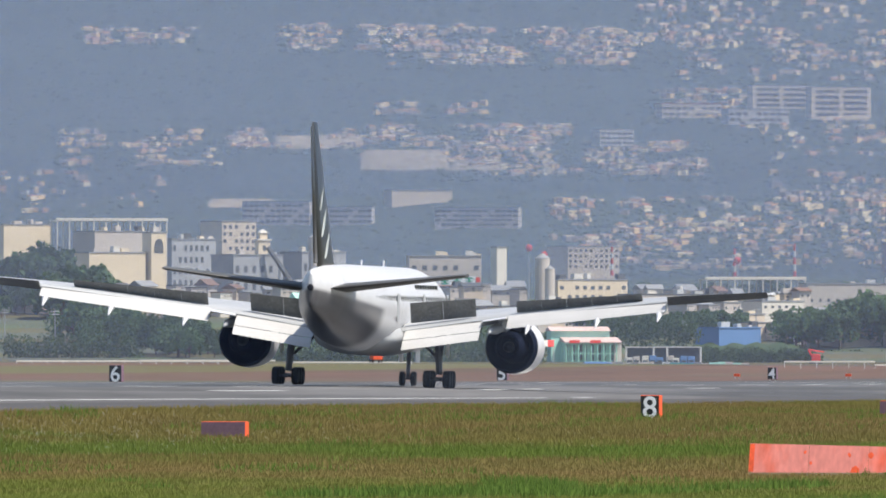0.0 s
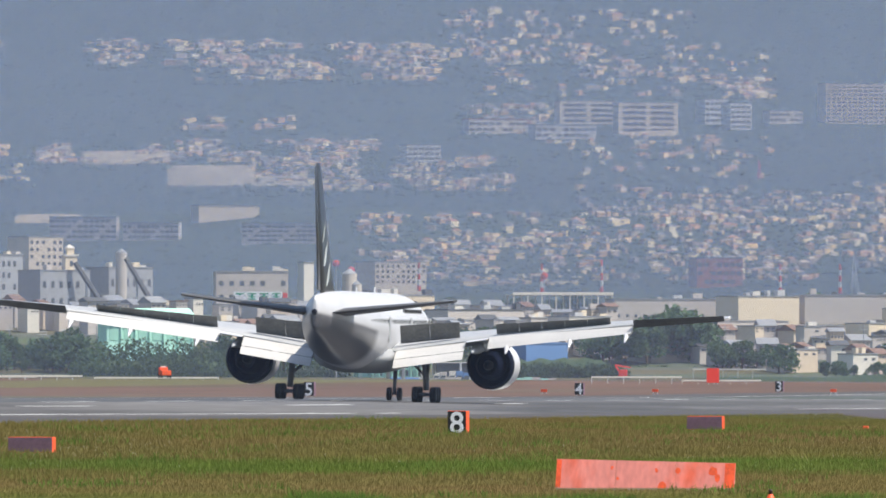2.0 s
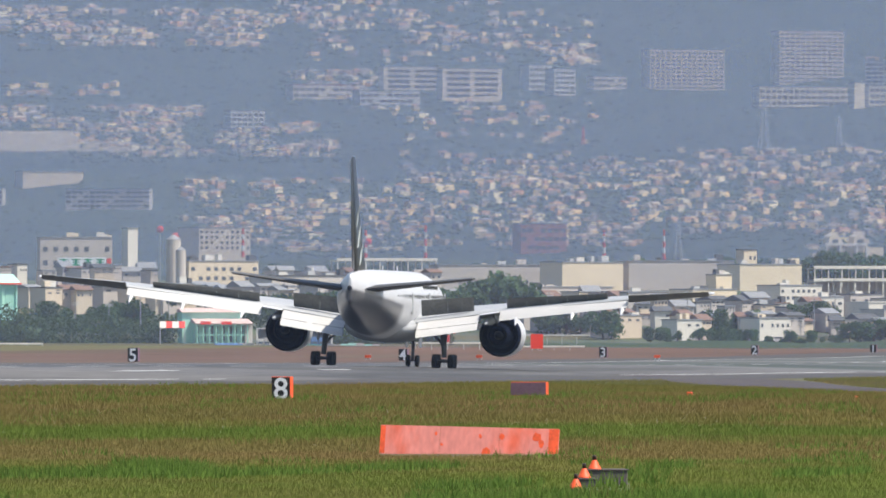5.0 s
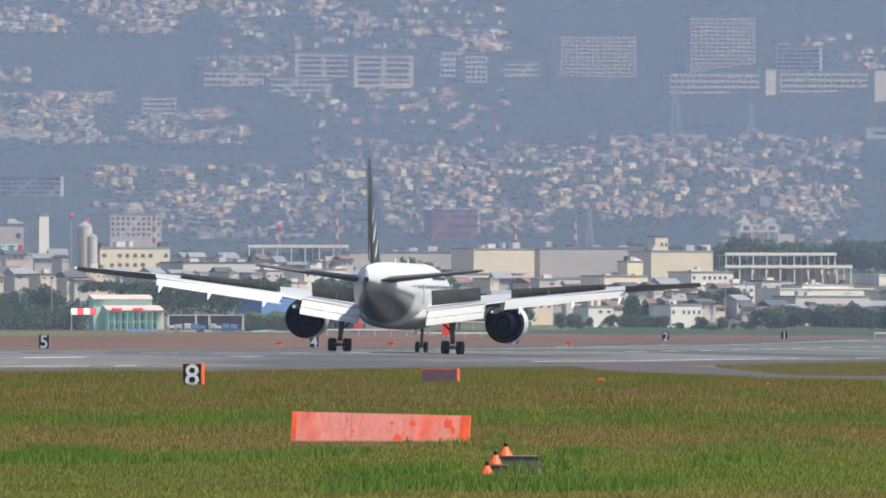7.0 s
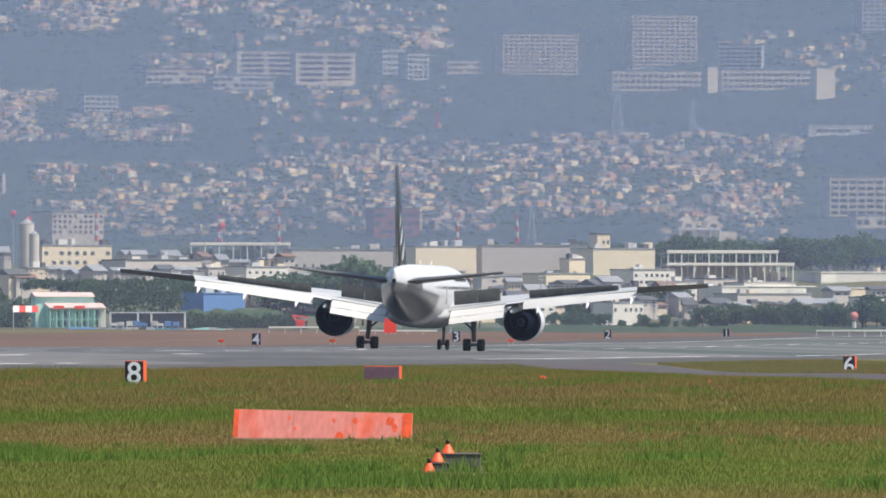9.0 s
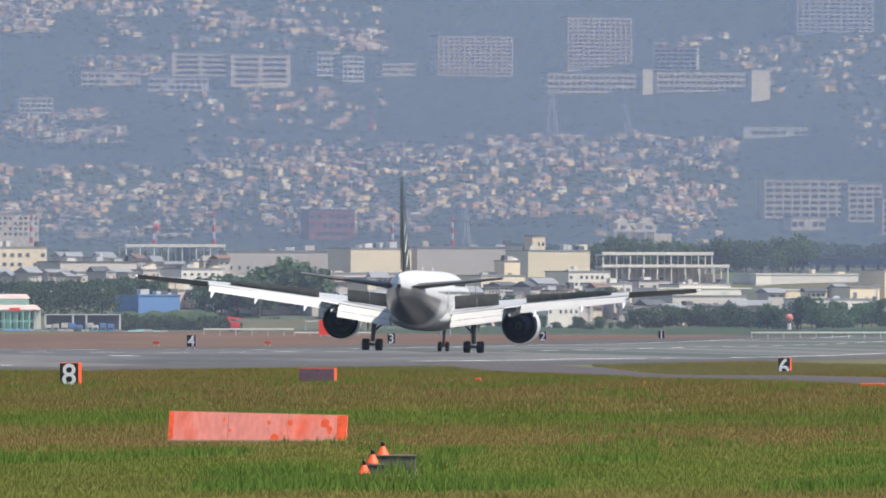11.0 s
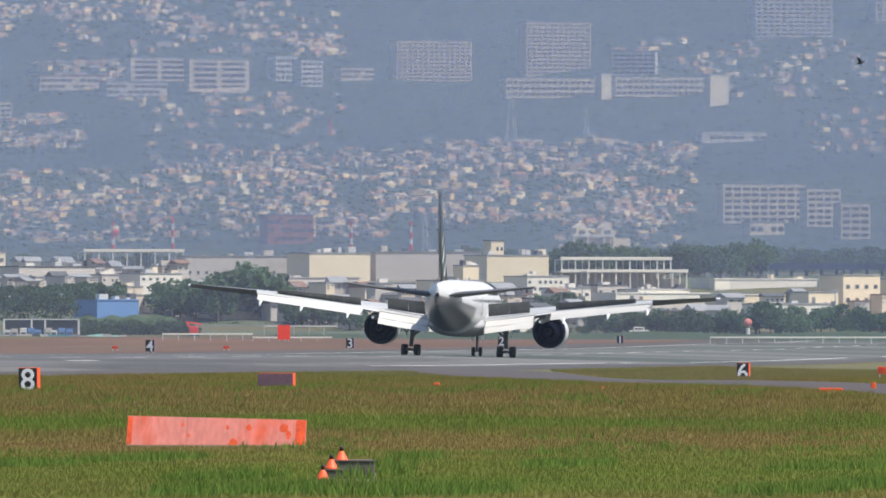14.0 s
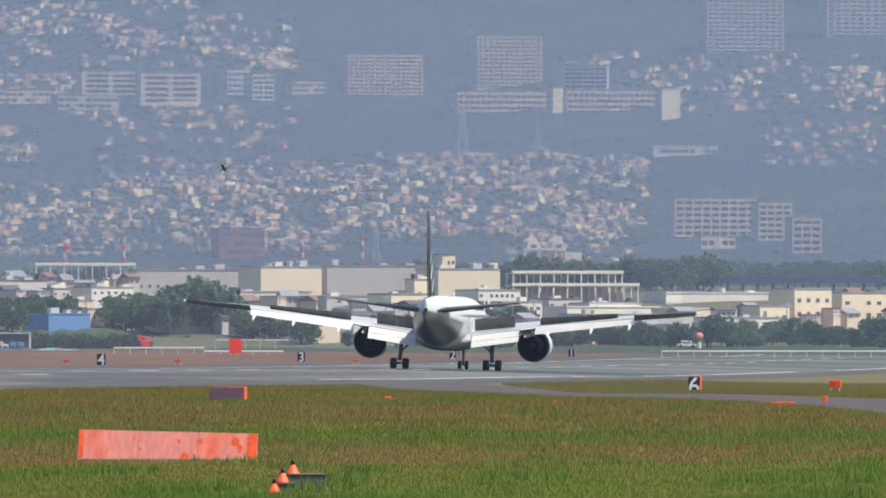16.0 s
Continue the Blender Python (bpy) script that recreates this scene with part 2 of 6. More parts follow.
M["teal"] = mat("mint_green_wall", (0.46, 0.80, 0.66), 0.7, vary=0.08, scale=0.3)
M["tealdeep"] = mat("teal_sheet", (0.10, 0.33, 0.34), 0.6, vary=0.1)
M["tealdark"] = mat("mint_green_dark", (0.32, 0.62, 0.50), 0.7)
M["roofpink"] = mat("faded_pinkish_roof_sheet", (0.62, 0.46, 0.42), 0.7, vary=0.15, scale=0.4, fine=3.0)
M["tileroof"] = mat("weathered_brown_tiles", (0.20, 0.125, 0.095), 0.8, vary=0.15, scale=0.5, fine=4.0)
M["redbrick"] = mat("red_brown_wall", (0.34, 0.11, 0.08), 0.8, vary=0.1)
M["signal"] = mat("signal_red", (0.75, 0.05, 0.03), 0.6, vary=0.06)
M["signgreen"] = mat("sign_green", (0.02, 0.30, 0.14), 0.6)
M["viaduct"] = mat("shaded_blue_steel", (0.045, 0.07, 0.13), 0.6)
M["earth"] = mat("bare_slope", (0.36, 0.29, 0.20), 0.9, vary=0.12, scale=0.08, fine=0.8)
M["bird"] = mat("dark_feathers", (0.02, 0.018, 0.016), 0.8)
HOUSE = [(0.92, 0.64, 0.31), (0.40, 0.30, 0.22), (0.92, 0.74, 0.42), (0.62, 0.38, 0.21), (0.94, 0.66, 0.35), (0.34, 0.28, 0.24), (0.94, 0.80, 0.52), (0.68, 0.38, 0.22), (0.50, 0.41, 0.32), (0.90, 0.68, 0.36)]
ROOFS = [(0.14, 0.14, 0.15), (0.22, 0.20, 0.19), (0.40, 0.17, 0.10), (0.10, 0.12, 0.15), (0.48, 0.24, 0.15), (0.22, 0.22, 0.22), (0.60, 0.48, 0.36), (0.30, 0.26, 0.24)]
M["housewall"] = palette("house_walls", HOUSE)
M["houseroof"] = palette("house_roofs", ROOFS)
M["housewall1"] = palette("house_wall", HOUSE, island=False)
M["houseroof1"] = palette("house_roof", ROOFS, island=False)


for key in ("blade", "blade_dark", "leaf", "hedge"):
    leafy(M[key])


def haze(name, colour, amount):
    """Air-light painted on a thin sheet: lets most of the view through and scatters daylight."""
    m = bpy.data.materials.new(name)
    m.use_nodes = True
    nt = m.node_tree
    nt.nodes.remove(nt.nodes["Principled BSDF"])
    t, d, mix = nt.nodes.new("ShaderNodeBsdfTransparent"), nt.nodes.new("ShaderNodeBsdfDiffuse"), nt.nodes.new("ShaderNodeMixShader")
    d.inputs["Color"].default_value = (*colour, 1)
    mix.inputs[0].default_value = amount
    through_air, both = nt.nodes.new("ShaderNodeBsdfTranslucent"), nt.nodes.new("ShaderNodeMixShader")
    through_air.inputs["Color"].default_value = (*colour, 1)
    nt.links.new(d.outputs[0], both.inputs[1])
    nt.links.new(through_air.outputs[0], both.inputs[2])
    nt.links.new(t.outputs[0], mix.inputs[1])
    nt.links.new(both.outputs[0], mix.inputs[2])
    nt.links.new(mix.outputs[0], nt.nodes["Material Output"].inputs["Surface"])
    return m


# ---------------------------------------------------------------- mesh helpers
def mesh_of(name, bm, material):
    me = bpy.data.meshes.new(name)
    bm.normal_update()
    bm.to_mesh(me)
    bm.free()
    for k in material if isinstance(material, (list, tuple)) else [material]:
        me.materials.append(M[k] if isinstance(k, str) else k)
    return me


def part(name, bm, material, parent, label=""):
    ob = new(name, mesh_of(name, bm, material))
    ob.parent = parent
    if label:
        ob["label"] = label
    return ob


def thing(name, place, label, category, group="", kind="", turn=0.0):
    ob = new(name)
    ob.matrix_basis = Matrix.Translation(place) @ pose(0, 0, 0, 0, 0, turn)
    return tagged(ob, label, category, group, kind)


def box(bm, x0, x1, y0, y1, z0, z1, bevel=0.0, index=0):
    vs = [bm.verts.new((x, y, z)) for z in (z0, z1) for y in (y0, y1) for x in (x0, x1)]
    fs = [bm.faces.new([vs[i] for i in f]) for f in ((0, 2, 3, 1), (4, 5, 7, 6), (0, 1, 5, 4), (1, 3, 7, 5), (3, 2, 6, 7), (2, 0, 4, 6))]
    for f in fs:
        f.material_index = index
    if bevel:
        es = {e for f in fs for e in f.edges}
        bmesh.ops.bevel(bm, geom=list(es), offset=bevel, segments=2, affect="EDGES", profile=0.5)
    return bm


def boxed(*a, **k):
    return box(bmesh.new(), *a, **k)


def tube(bm, a, b, r0, r1=None, n=10):
    a, b = Vector(a), Vector(b)
    r1 = r0 if r1 is None else r1
    q = (b - a).to_track_quat("Z", "Y")
    rings = []
    for p, r in ((a, r0), (b, r1)):
        rings.append([bm.verts.new(p + q @ Vector((r * math.cos(k * 2 * math.pi / n), r * math.sin(k * 2 * math.pi / n), 0))) for k in range(n)])
    for k in range(n):
        bm.faces.new((rings[0][k], rings[0][(k + 1) % n], rings[1][(k + 1) % n], rings[1][k]))
    bm.faces.new(rings[0][::-1])
    bm.faces.new(rings[1])
    return bm


def loft(bm, rings, cap=True, smooth=True):
    loops = [[bm.verts.new(p) for p in r] for r in rings]
    n = len(loops[0])
    for a, b in zip(loops, loops[1:]):
        for k in range(n):
            f = bm.faces.new((a[k], a[(k + 1) % n], b[(k + 1) % n], b[k]))
            f.smooth = smooth
    if cap:
        bm.faces.new(loops[0][::-1])
        bm.faces.new(loops[-1])
    bmesh.ops.recalc_face_normals(bm, faces=bm.faces)
    return bm


def lathe(profile, n=32, axis_z=0.0, x=0.0, smooth=True, cap=False):
    """Turns (y, radius) pairs about a line along Y."""
    rings = [[(x + r * math.cos(k * 2 * math.pi / n), y, axis_z + r * math.sin(k * 2 * math.pi / n)) for k in range(n)] for y, r in profile]
    return loft(bmesh.new(), rings, cap=cap, smooth=smooth)


# ---------------------------------------------------------------- ground
def ramp_of(points, d):
    """Smooth steps through (place, value) pairs."""
    if d <= points[0][0]:
        return points[0][1]
    for (a, p), (b, q) in zip(points, points[1:]):
        if d <= b:
            k = (d - a) / (b - a)
            k = k * k * (3 - 2 * k)
            return p + (q - p) * k
    return points[-1][1]


MEADOW = [(0, -3.4), (560, -3.4), (800, -2.55), (1050, -2.8), (1400, -3.35), (2000, -3.3), (2600, -2.0), (3300, -0.3), (3345, 0.5), (3480, 6.5), (3600, 12.5), (3750, 15), (5000, 16)]
CROWN = [(0, -0.9), (700, -0.9), (1180, -1.40), (1560, -1.71), (1940, -1.97), (2400, -1.7), (3000, -0.9), (3300, -0.3), (3345, 0.5), (3480, 6.5), (3600, 12.5), (3750, 15), (5000, 16)]


def ground_z(x, y):
    lat = -x
    near, top = ramp_of(MEADOW, y), ramp_of(CROWN, y)
    edge = top - 0.8 * (1 if y < 2400 else max(0, (3300 - y) / 900))
    far = top + 0.3
    if lat <= 78:
        z = near
    elif lat <= 103:
        k = (lat - 78) / 25
        z = near + (min(near + 1.2, edge - 0.12) - near) * k * k
    elif lat <= NEAR_EDGE:
        k = (lat - 103) / 5
        z0 = min(near + 1.2, edge - 0.12)
        z = z0 + (edge - z0) * k
    elif lat <= CENTRE:
        z = edge + (top - edge) * (lat - NEAR_EDGE) / (CENTRE - NEAR_EDGE)
    elif lat <= 190:
        z = top + (far - top) * (lat - CENTRE) / (190 - CENTRE)
    else:
        z = far + (ramp_of([(190, 0), (420, 1.0), (4000, 1.2)], lat)) * (1 if y < 3300 else 0.4)
    return EYE + z


def sheet(name, xs, ys, material, lift=0.0, label="", category="ground", centre_of=None):
    bm = bmesh.new()
    rows = []
    for y in ys:
        row = []
        for x in xs:
            px = x + (centre_of(y) if centre_of else 0)
            row.append(bm.verts.new((px, y, ground_z(px, y) + lift)))
        rows.append(row)
    for a, b in zip(rows, rows[1:]):
        for k in range(len(xs) - 1):
            f = bm.faces.new((a[k], a[k + 1], b[k + 1], b[k]))
            f.smooth = True
    ob = new(name, mesh_of(name, bm, material))
    return tagged(ob, label, category, kind="structure")


YS = [-300, 0, 200, 300, 400, 500, 560] + list(range(600, 3601, 40)) + [3800, 4200, 5000]
XS = [-5000, -3000, -1500, -800, -500, -420, -350, -300, -260, -230, -210, -190, -175, -169, -160, -150, -138.7, -130, -120, -112, -108,
      -105.5, -103, -98, -93, -88, -83, -78, -60, -40, -20, 0, 40, 100, 300, 800, 2000, 5000]
sheet("ground", XS, YS, "ground", 0, "long green and brown meadow grass around the runway", "grass")
RY = list(range(560, 3241, 40))
RX = [-169, -160, -150, -138.7, -130, -120, -112, -108]
sheet("runway", RX[3:], RY[:31], "asphalt", 0.04, "wide grey asphalt runway with dark rubber streaks", "runway")
sheet("runway", RX[:4], RY[:31], "asphalt_far", 0.04, "darker blue-grey half of the asphalt runway", "runway")
sheet("runway", RX, RY[30:], "asphalt_old", 0.04, "far runway asphalt with mirage reflections painted as bands", "runway")
sheet("runway_shoulder", [-108, -105.5, -103.2, -101], RY, "shoulder", 0.03, "dark asphalt shoulder along the runway", "runway")
sheet("far_shoulder", [-188, -180, -172, -169], RY, "shoulder", 0.03, "dark asphalt shoulder along the runway", "runway")
sheet("far_meadow", [-700, -420, -300, -230, -210, -200, -188], list(range(900, 3301, 80)), "fargrass", 0.03, "dry reddish grass beyond the runway", "grass")


sheet("town_ground", [-900, -700, -520, -400, -300, -200, -100, 0, 120, 300, 900], [3346, 3380, 3420, 3460, 3500, 3540, 3580, 3620, 3700, 3760], "town", 0.06, "grey-green ground between buildings beyond the field", "ground")


def taxi_x(y):
    return -38 - (y - 850) * 0.118


sheet("taxiway", [-9, -4.5, 0, 4.5, 9], list(range(500, 1441, 40)), "taxi", 0.05, "grey asphalt taxiway leading to the runway", "taxiway", taxi_x)


def stripe(name, x, w, y0, y1, lift=0.08):
    ys = [y0 + (y1 - y0) * k / max(1, round((y1 - y0) / 40)) for k in range(max(1, round((y1 - y0) / 40)) + 1)]
    return sheet(name, [x - w / 2, x + w / 2], ys, "paint", lift, "worn white runway marking", "marking")


for y0, y1 in ((600, 1034), (1050, 1062), (1390, 1700), (1727, 1748), (1850, 2200), (2300, 2500)):
    stripe("edge_line", -110.5, 0.6, y0, y1)
stripe("edge_line", -167.0, 0.6, 700, 3200)
for k in range(40):
    stripe("centre_line", -CENTRE, 0.6, 620 + k * 60, 650 + k * 60)
for y0, y1 in ((1004, 1040), (1155, 1196), (1306, 1330)):
    stripe("touchdown_mark", -128.0, 0.9, y0, y1)

# ---------------------------------------------------------------- hills behind
HILL = [(3750, 520), (3900, 478), (4100, 400), (4300, 300), (4500, 195), (4700, 90), (4850, 0), (4960, -170)]


def hill_v(u, d):
    n = noise.noise(Vector((u / 420, d / 260, 0.3))) * 16 + noise.noise(Vector((u / 150, d / 90, 5))) * 6
    return ramp_lin(HILL, d) + n * min(1, (d - 3700) / 300)


def ramp_lin(points, d):
    for (a, p), (b, q) in zip(points, points[1:]):
        if d <= b:
            return p + (q - p) * (d - a) / (b - a)
    return points[-1][1]


def hill_d(u, v):
    """The depth at which the slope shows at height v."""
    lo, hi = 3750.0, 4955.0
    for _ in range(24):
        mid = (lo + hi) / 2
        if hill_v(u, mid) > v:
            lo = mid
        else:
            hi = mid
    return lo


def hillside():
    bm = bmesh.new()
    rows = []
    us = [-6000, -4000, -2600, -2000] + list(range(-1600, 2601, 40)) + [3000, 3600, 5000, 8000]
    ds = [3750 + 1205 * k / 60 for k in range(61)]
    for d in ds:
        rows.append([bm.verts.new(at(u, hill_v(u, d), d)) for u in us])
    for a, b in zip(rows, rows[1:]):
        for k in range(len(us) - 1):
            bm.faces.new((a[k], a[k + 1], b[k + 1], b[k])).smooth = True
    tagged(new("hillside", mesh_of("hillside", bm, "forest")), "wooded hillside with housing behind the airfield", "hill", kind="structure")


hillside()


def from_arrays(name, verts, faces, materials, index=None):
    used = sorted({i for f in faces for i in f})
    if len(used) < len(verts):
        place = {i: k for k, i in enumerate(used)}
        verts, faces = [verts[i] for i in used], [tuple(place[i] for i in f) for f in faces]
    me = bpy.data.meshes.new(name)
    me.from_pydata(verts, [], faces)
    for k in materials:
        me.materials.append(M[k])
    if index:
        me.polygons.foreach_set("material_index", index)
    me.update()
    return me


def canopy():
    rnd = random.Random(3)
    verts, faces = [], []
    for _ in range(9000):
        u, v = rnd.uniform(-1050, 2050), rnd.uniform(-120, 480)
        d = hill_d(u, v)
        p = at(u, hill_v(u, d), d)
        r = rnd.uniform(0.7, 1.9)
        o = len(verts)
        for k in range(5):
            a = k * 1.257 + rnd.random()
            verts.append((p.x + r * math.cos(a) * rnd.uniform(0.7, 1.2), p.y + r * math.sin(a), p.z + rnd.uniform(-0.4, 0.1)))
        verts.append((p.x + rnd.uniform(-0.3, 0.3), p.y, p.z + r * rnd.uniform(0.25, 0.5)))
        faces += [(o + k, o + (k + 1) % 5, o + 5) for k in range(5)]
    tagged(new("hill_trees", from_arrays("hill_trees", verts, faces, ["forest"])), "hazy blue-green woods covering the hillside", "woods", kind="stuff")


canopy()

# quarters of housing: bearing and height ranges, how many
QUARTERS = [(-740, -540, 0, 30, 22), (-390, -60, -5, 40, 70), (-200, 240, 0, 66, 120), (240, 680, -60, 60, 85), (-780, -500, 180, 245, 60),
            (-480, -250, 178, 215, 45), (-250, 120, 172, 212, 110), (-100, 360, 200, 262, 150), (-230, -30, 130, 155, 14), (270, 440, 108, 160, 45),
            (300, 820, 0, 95, 65), (640, 820, 60, 100, 25), (1500, 1900, 72, 172, 90), (1640, 1900, 190, 270, 30), (1300, 1500, 70, 130, 16),
            (460, 820, 160, 240, 26), (-900, -600, 250, 330, 16), (400, 760, 170, 200, 16)]
LOWER = [(90, 480, 300, 430, 200), (480, 900, 255, 420, 260), (900, 1440, 248, 400, 330), (1200, 1420, 380, 440, 40)]


def add_house(verts, faces, idx, p, w, h, dep, turn, rnd):
    c, s = math.cos(turn), math.sin(turn)

    def q(x, y, z):
        return (p.x + x * c - y * s, p.y + x * s + y * c, p.z + z)
    o = len(verts)
    a, b = w / 2, dep / 2
    flat = rnd.random() < 0.3
    rh = h * (1.08 if flat else rnd.uniform(1.2, 1.45))
    e = 1.0 if flat else 1.04
    verts.extend([q(-a, -b, -0.8), q(a, -b, -0.8), q(a, b, -0.8), q(-a, b, -0.8), q(-a, -b, h), q(a, -b, h), q(a, b, h), q(-a, b, h)])
    faces.extend([(o, o + 1, o + 5, o + 4), (o + 1, o + 2, o + 6, o + 5), (o + 2, o + 3, o + 7, o + 6), (o + 3, o, o + 4, o + 7)])
    idx.extend([0] * 4)
    m = o + 8
    k = 0.85 if flat else rnd.choice((0.0, 0.35, 0.7))
    verts.extend([q(-a * e, -b * e, h), q(a * e, -b * e, h), q(a * e, b * e, h), q(-a * e, b * e, h), q(-a * (k + 0.12), 0, rh), q(a * (k + 0.12), 0, rh)])
    faces.extend([(m, m + 1, m + 5, m + 4), (m + 2, m + 3, m + 4, m + 5), (m + 1, m + 2, m + 5), (m + 3, m, m + 4), (m + 3, m + 2, m + 1, m)])
    idx.extend([1] * 5)
    # a dark window or two, 3 cm proud
    for wx in (-0.45, 0.3):
        if rnd.random() < 0.75:
            x0, z0 = wx * w, h * rnd.uniform(0.2, 0.5)
            n = len(verts)
            verts.extend([q(x0, -b - 0.03, z0), q(x0 + w * 0.22, -b - 0.03, z0), q(x0 + w * 0.22, -b - 0.03, z0 + h * 0.28), q(x0, -b - 0.03, z0 + h * 0.28)])
            faces.append((n, n + 1, n + 2, n + 3))
            idx.append(2)


def quarters():
    rnd = random.Random(11)
    for u0, u1, v0, v1, n in QUARTERS + [(a, b, c, d, int(m * 0.75)) for a, b, c, d, m in LOWER]:
        verts, faces, idx = [], [], []
        lines = max(1, round((v1 - v0) / 11))
        for i in range(int(n * 2.6)):
            v = v0 + (v1 - v0) * (rnd.randrange(lines) + rnd.uniform(0.3, 0.7)) / lines
            u = rnd.uniform(u0, u1)
            if noise.noise(Vector((u / 80, v / 34, 2))) < (-0.12 if v1 > 300 else -0.16):
                continue
            d = hill_d(u, v)
            p = at(u, hill_v(u, d), d)
            add_house(verts, faces, idx, p, size(rnd.choice((7, 9, 11, 13, 16, 22)) * rnd.uniform(0.85, 1.15), d), size(rnd.uniform(4, 9.5), d), size(11, d), rnd.gauss(0.6, 0.4), rnd)
        ob = new("housing", from_arrays("housing", verts, faces, ["housewall", "houseroof", "win"], idx))
        tagged(ob, "crowded cream and grey houses on the hazy slope", "houses", kind="stuff")


quarters()


def garden_trees():
    """Low tree clumps standing between and before the houses."""
    rnd = random.Random(44)
    verts, faces = [], []
    for u0, u1, v0, v1, n in QUARTERS + LOWER:
        for _ in range(int(n * 3.0)):
            u, v = rnd.uniform(u0 - 10, u1 + 10), rnd.uniform(v0, v1 + 8)
            d = hill_d(u, v)
            p = at(u, hill_v(u, d), d)
            for _ in range(2):
                q = p + Vector((rnd.uniform(-0.8, 0.8), rnd.uniform(-1, 0), 0))
                r = rnd.uniform(0.35, 0.85)
                o = len(verts)
                for k in range(6):
                    a = k * math.pi / 3 + rnd.uniform(0, 0.6)
                    verts.append((q.x + r * math.cos(a) * rnd.uniform(0.7, 1.3), q.y + r * math.sin(a), q.z + r * rnd.uniform(0.1, 0.7)))
                verts.append((q.x + rnd.uniform(-0.2, 0.2), q.y, q.z + r * rnd.uniform(1.0, 1.6)))
                verts.append((q.x, q.y, q.z - 0.5))
                faces += [(o + k, o + (k + 1) % 6, o + 6) for k in range(6)] + [(o + (k + 1) % 6, o + k, o + 7) for k in range(6)]
    tagged(new("garden_trees", from_arrays("garden_trees", verts, faces, ["garden"])), "small dark green trees between hillside houses", "trees", kind="stuff")


garden_trees()


def single_houses():
    rnd = random.Random(21)
    kinds = []
    for k in range(10):
        verts, faces, idx = [], [], []
        add_house(verts, faces, idx, Vector((0, 0, 0)), rnd.uniform(1.9, 3.2), rnd.uniform(1.1, 1.7), 2.2, 0, rnd)
        body = [i for i, m in enumerate(idx) if m != 1]
        kinds.append((from_arrays("wall", verts, [faces[i] for i in body], ["housewall1", "win"], [0 if idx[i] == 0 else 1 for i in body]),
                      from_arrays("roof", verts, [faces[i] for i, m in enumerate(idx) if m == 1], ["houseroof1"])))
    n = 0
    while n < 230:
        u0, u1, v0, v1, _ = LOWER[rnd.choice((0, 1, 1, 2, 2, 2))]
        u, v = rnd.uniform(u0, u1), rnd.uniform(v0, v1)
        d = hill_d(u, v)
        p = at(u, hill_v(u, d), d)
        h = thing("house", p, "small cream-walled house with tiled roof on the slope", "house", "houses on the slope", turn=math.degrees(rnd.gauss(0.6, 0.4)))
        wall, roof = kinds[rnd.randrange(10)]
        for nm, me in (("wall", wall), ("roof", roof)):
            o = new(nm, me)
            o.parent = h
        n += 1


single_houses()


def bare_slope(u0, u1, v0, v1, rise):
    """A stretch of cleared earth lying on the slope; rise lifts its far corner."""
    bm = bmesh.new()
    rows = []
    for i in range(7):
        row = []
        for j in range(13):
            u = u0 + (u1 - u0) * j / 12
            v = v1 + (v0 - v1) * i / 6 - rise * j / 12
            d = hill_d(u, v)
            row.append(bm.verts.new(at(u, hill_v(u, d), d) + Vector((0, -0.5, 0.9 if 0 < i < 6 and 0 < j < 12 else 0.1))))
        rows.append(row)
    for a, b in zip(rows, rows[1:]):
        for k in range(12):
            bm.faces.new((a[k], a[k + 1], b[k + 1], b[k])).smooth = True
    tagged(new("bare_slope", mesh_of("bare_slope", bm, "earth")), "cleared tan earth terrace on the slope", "slope", kind="structure")


for spec in ((-250, -92, 214, 250, 0), (-400, -240, 190, 212, 0), (-480, -420, 196, 206, 18), (-90, 0, 236, 250, 0), (548, 650, 152, 162, 0), (-520, -400, 304, 316, 0)):
    bare_slope(*spec)


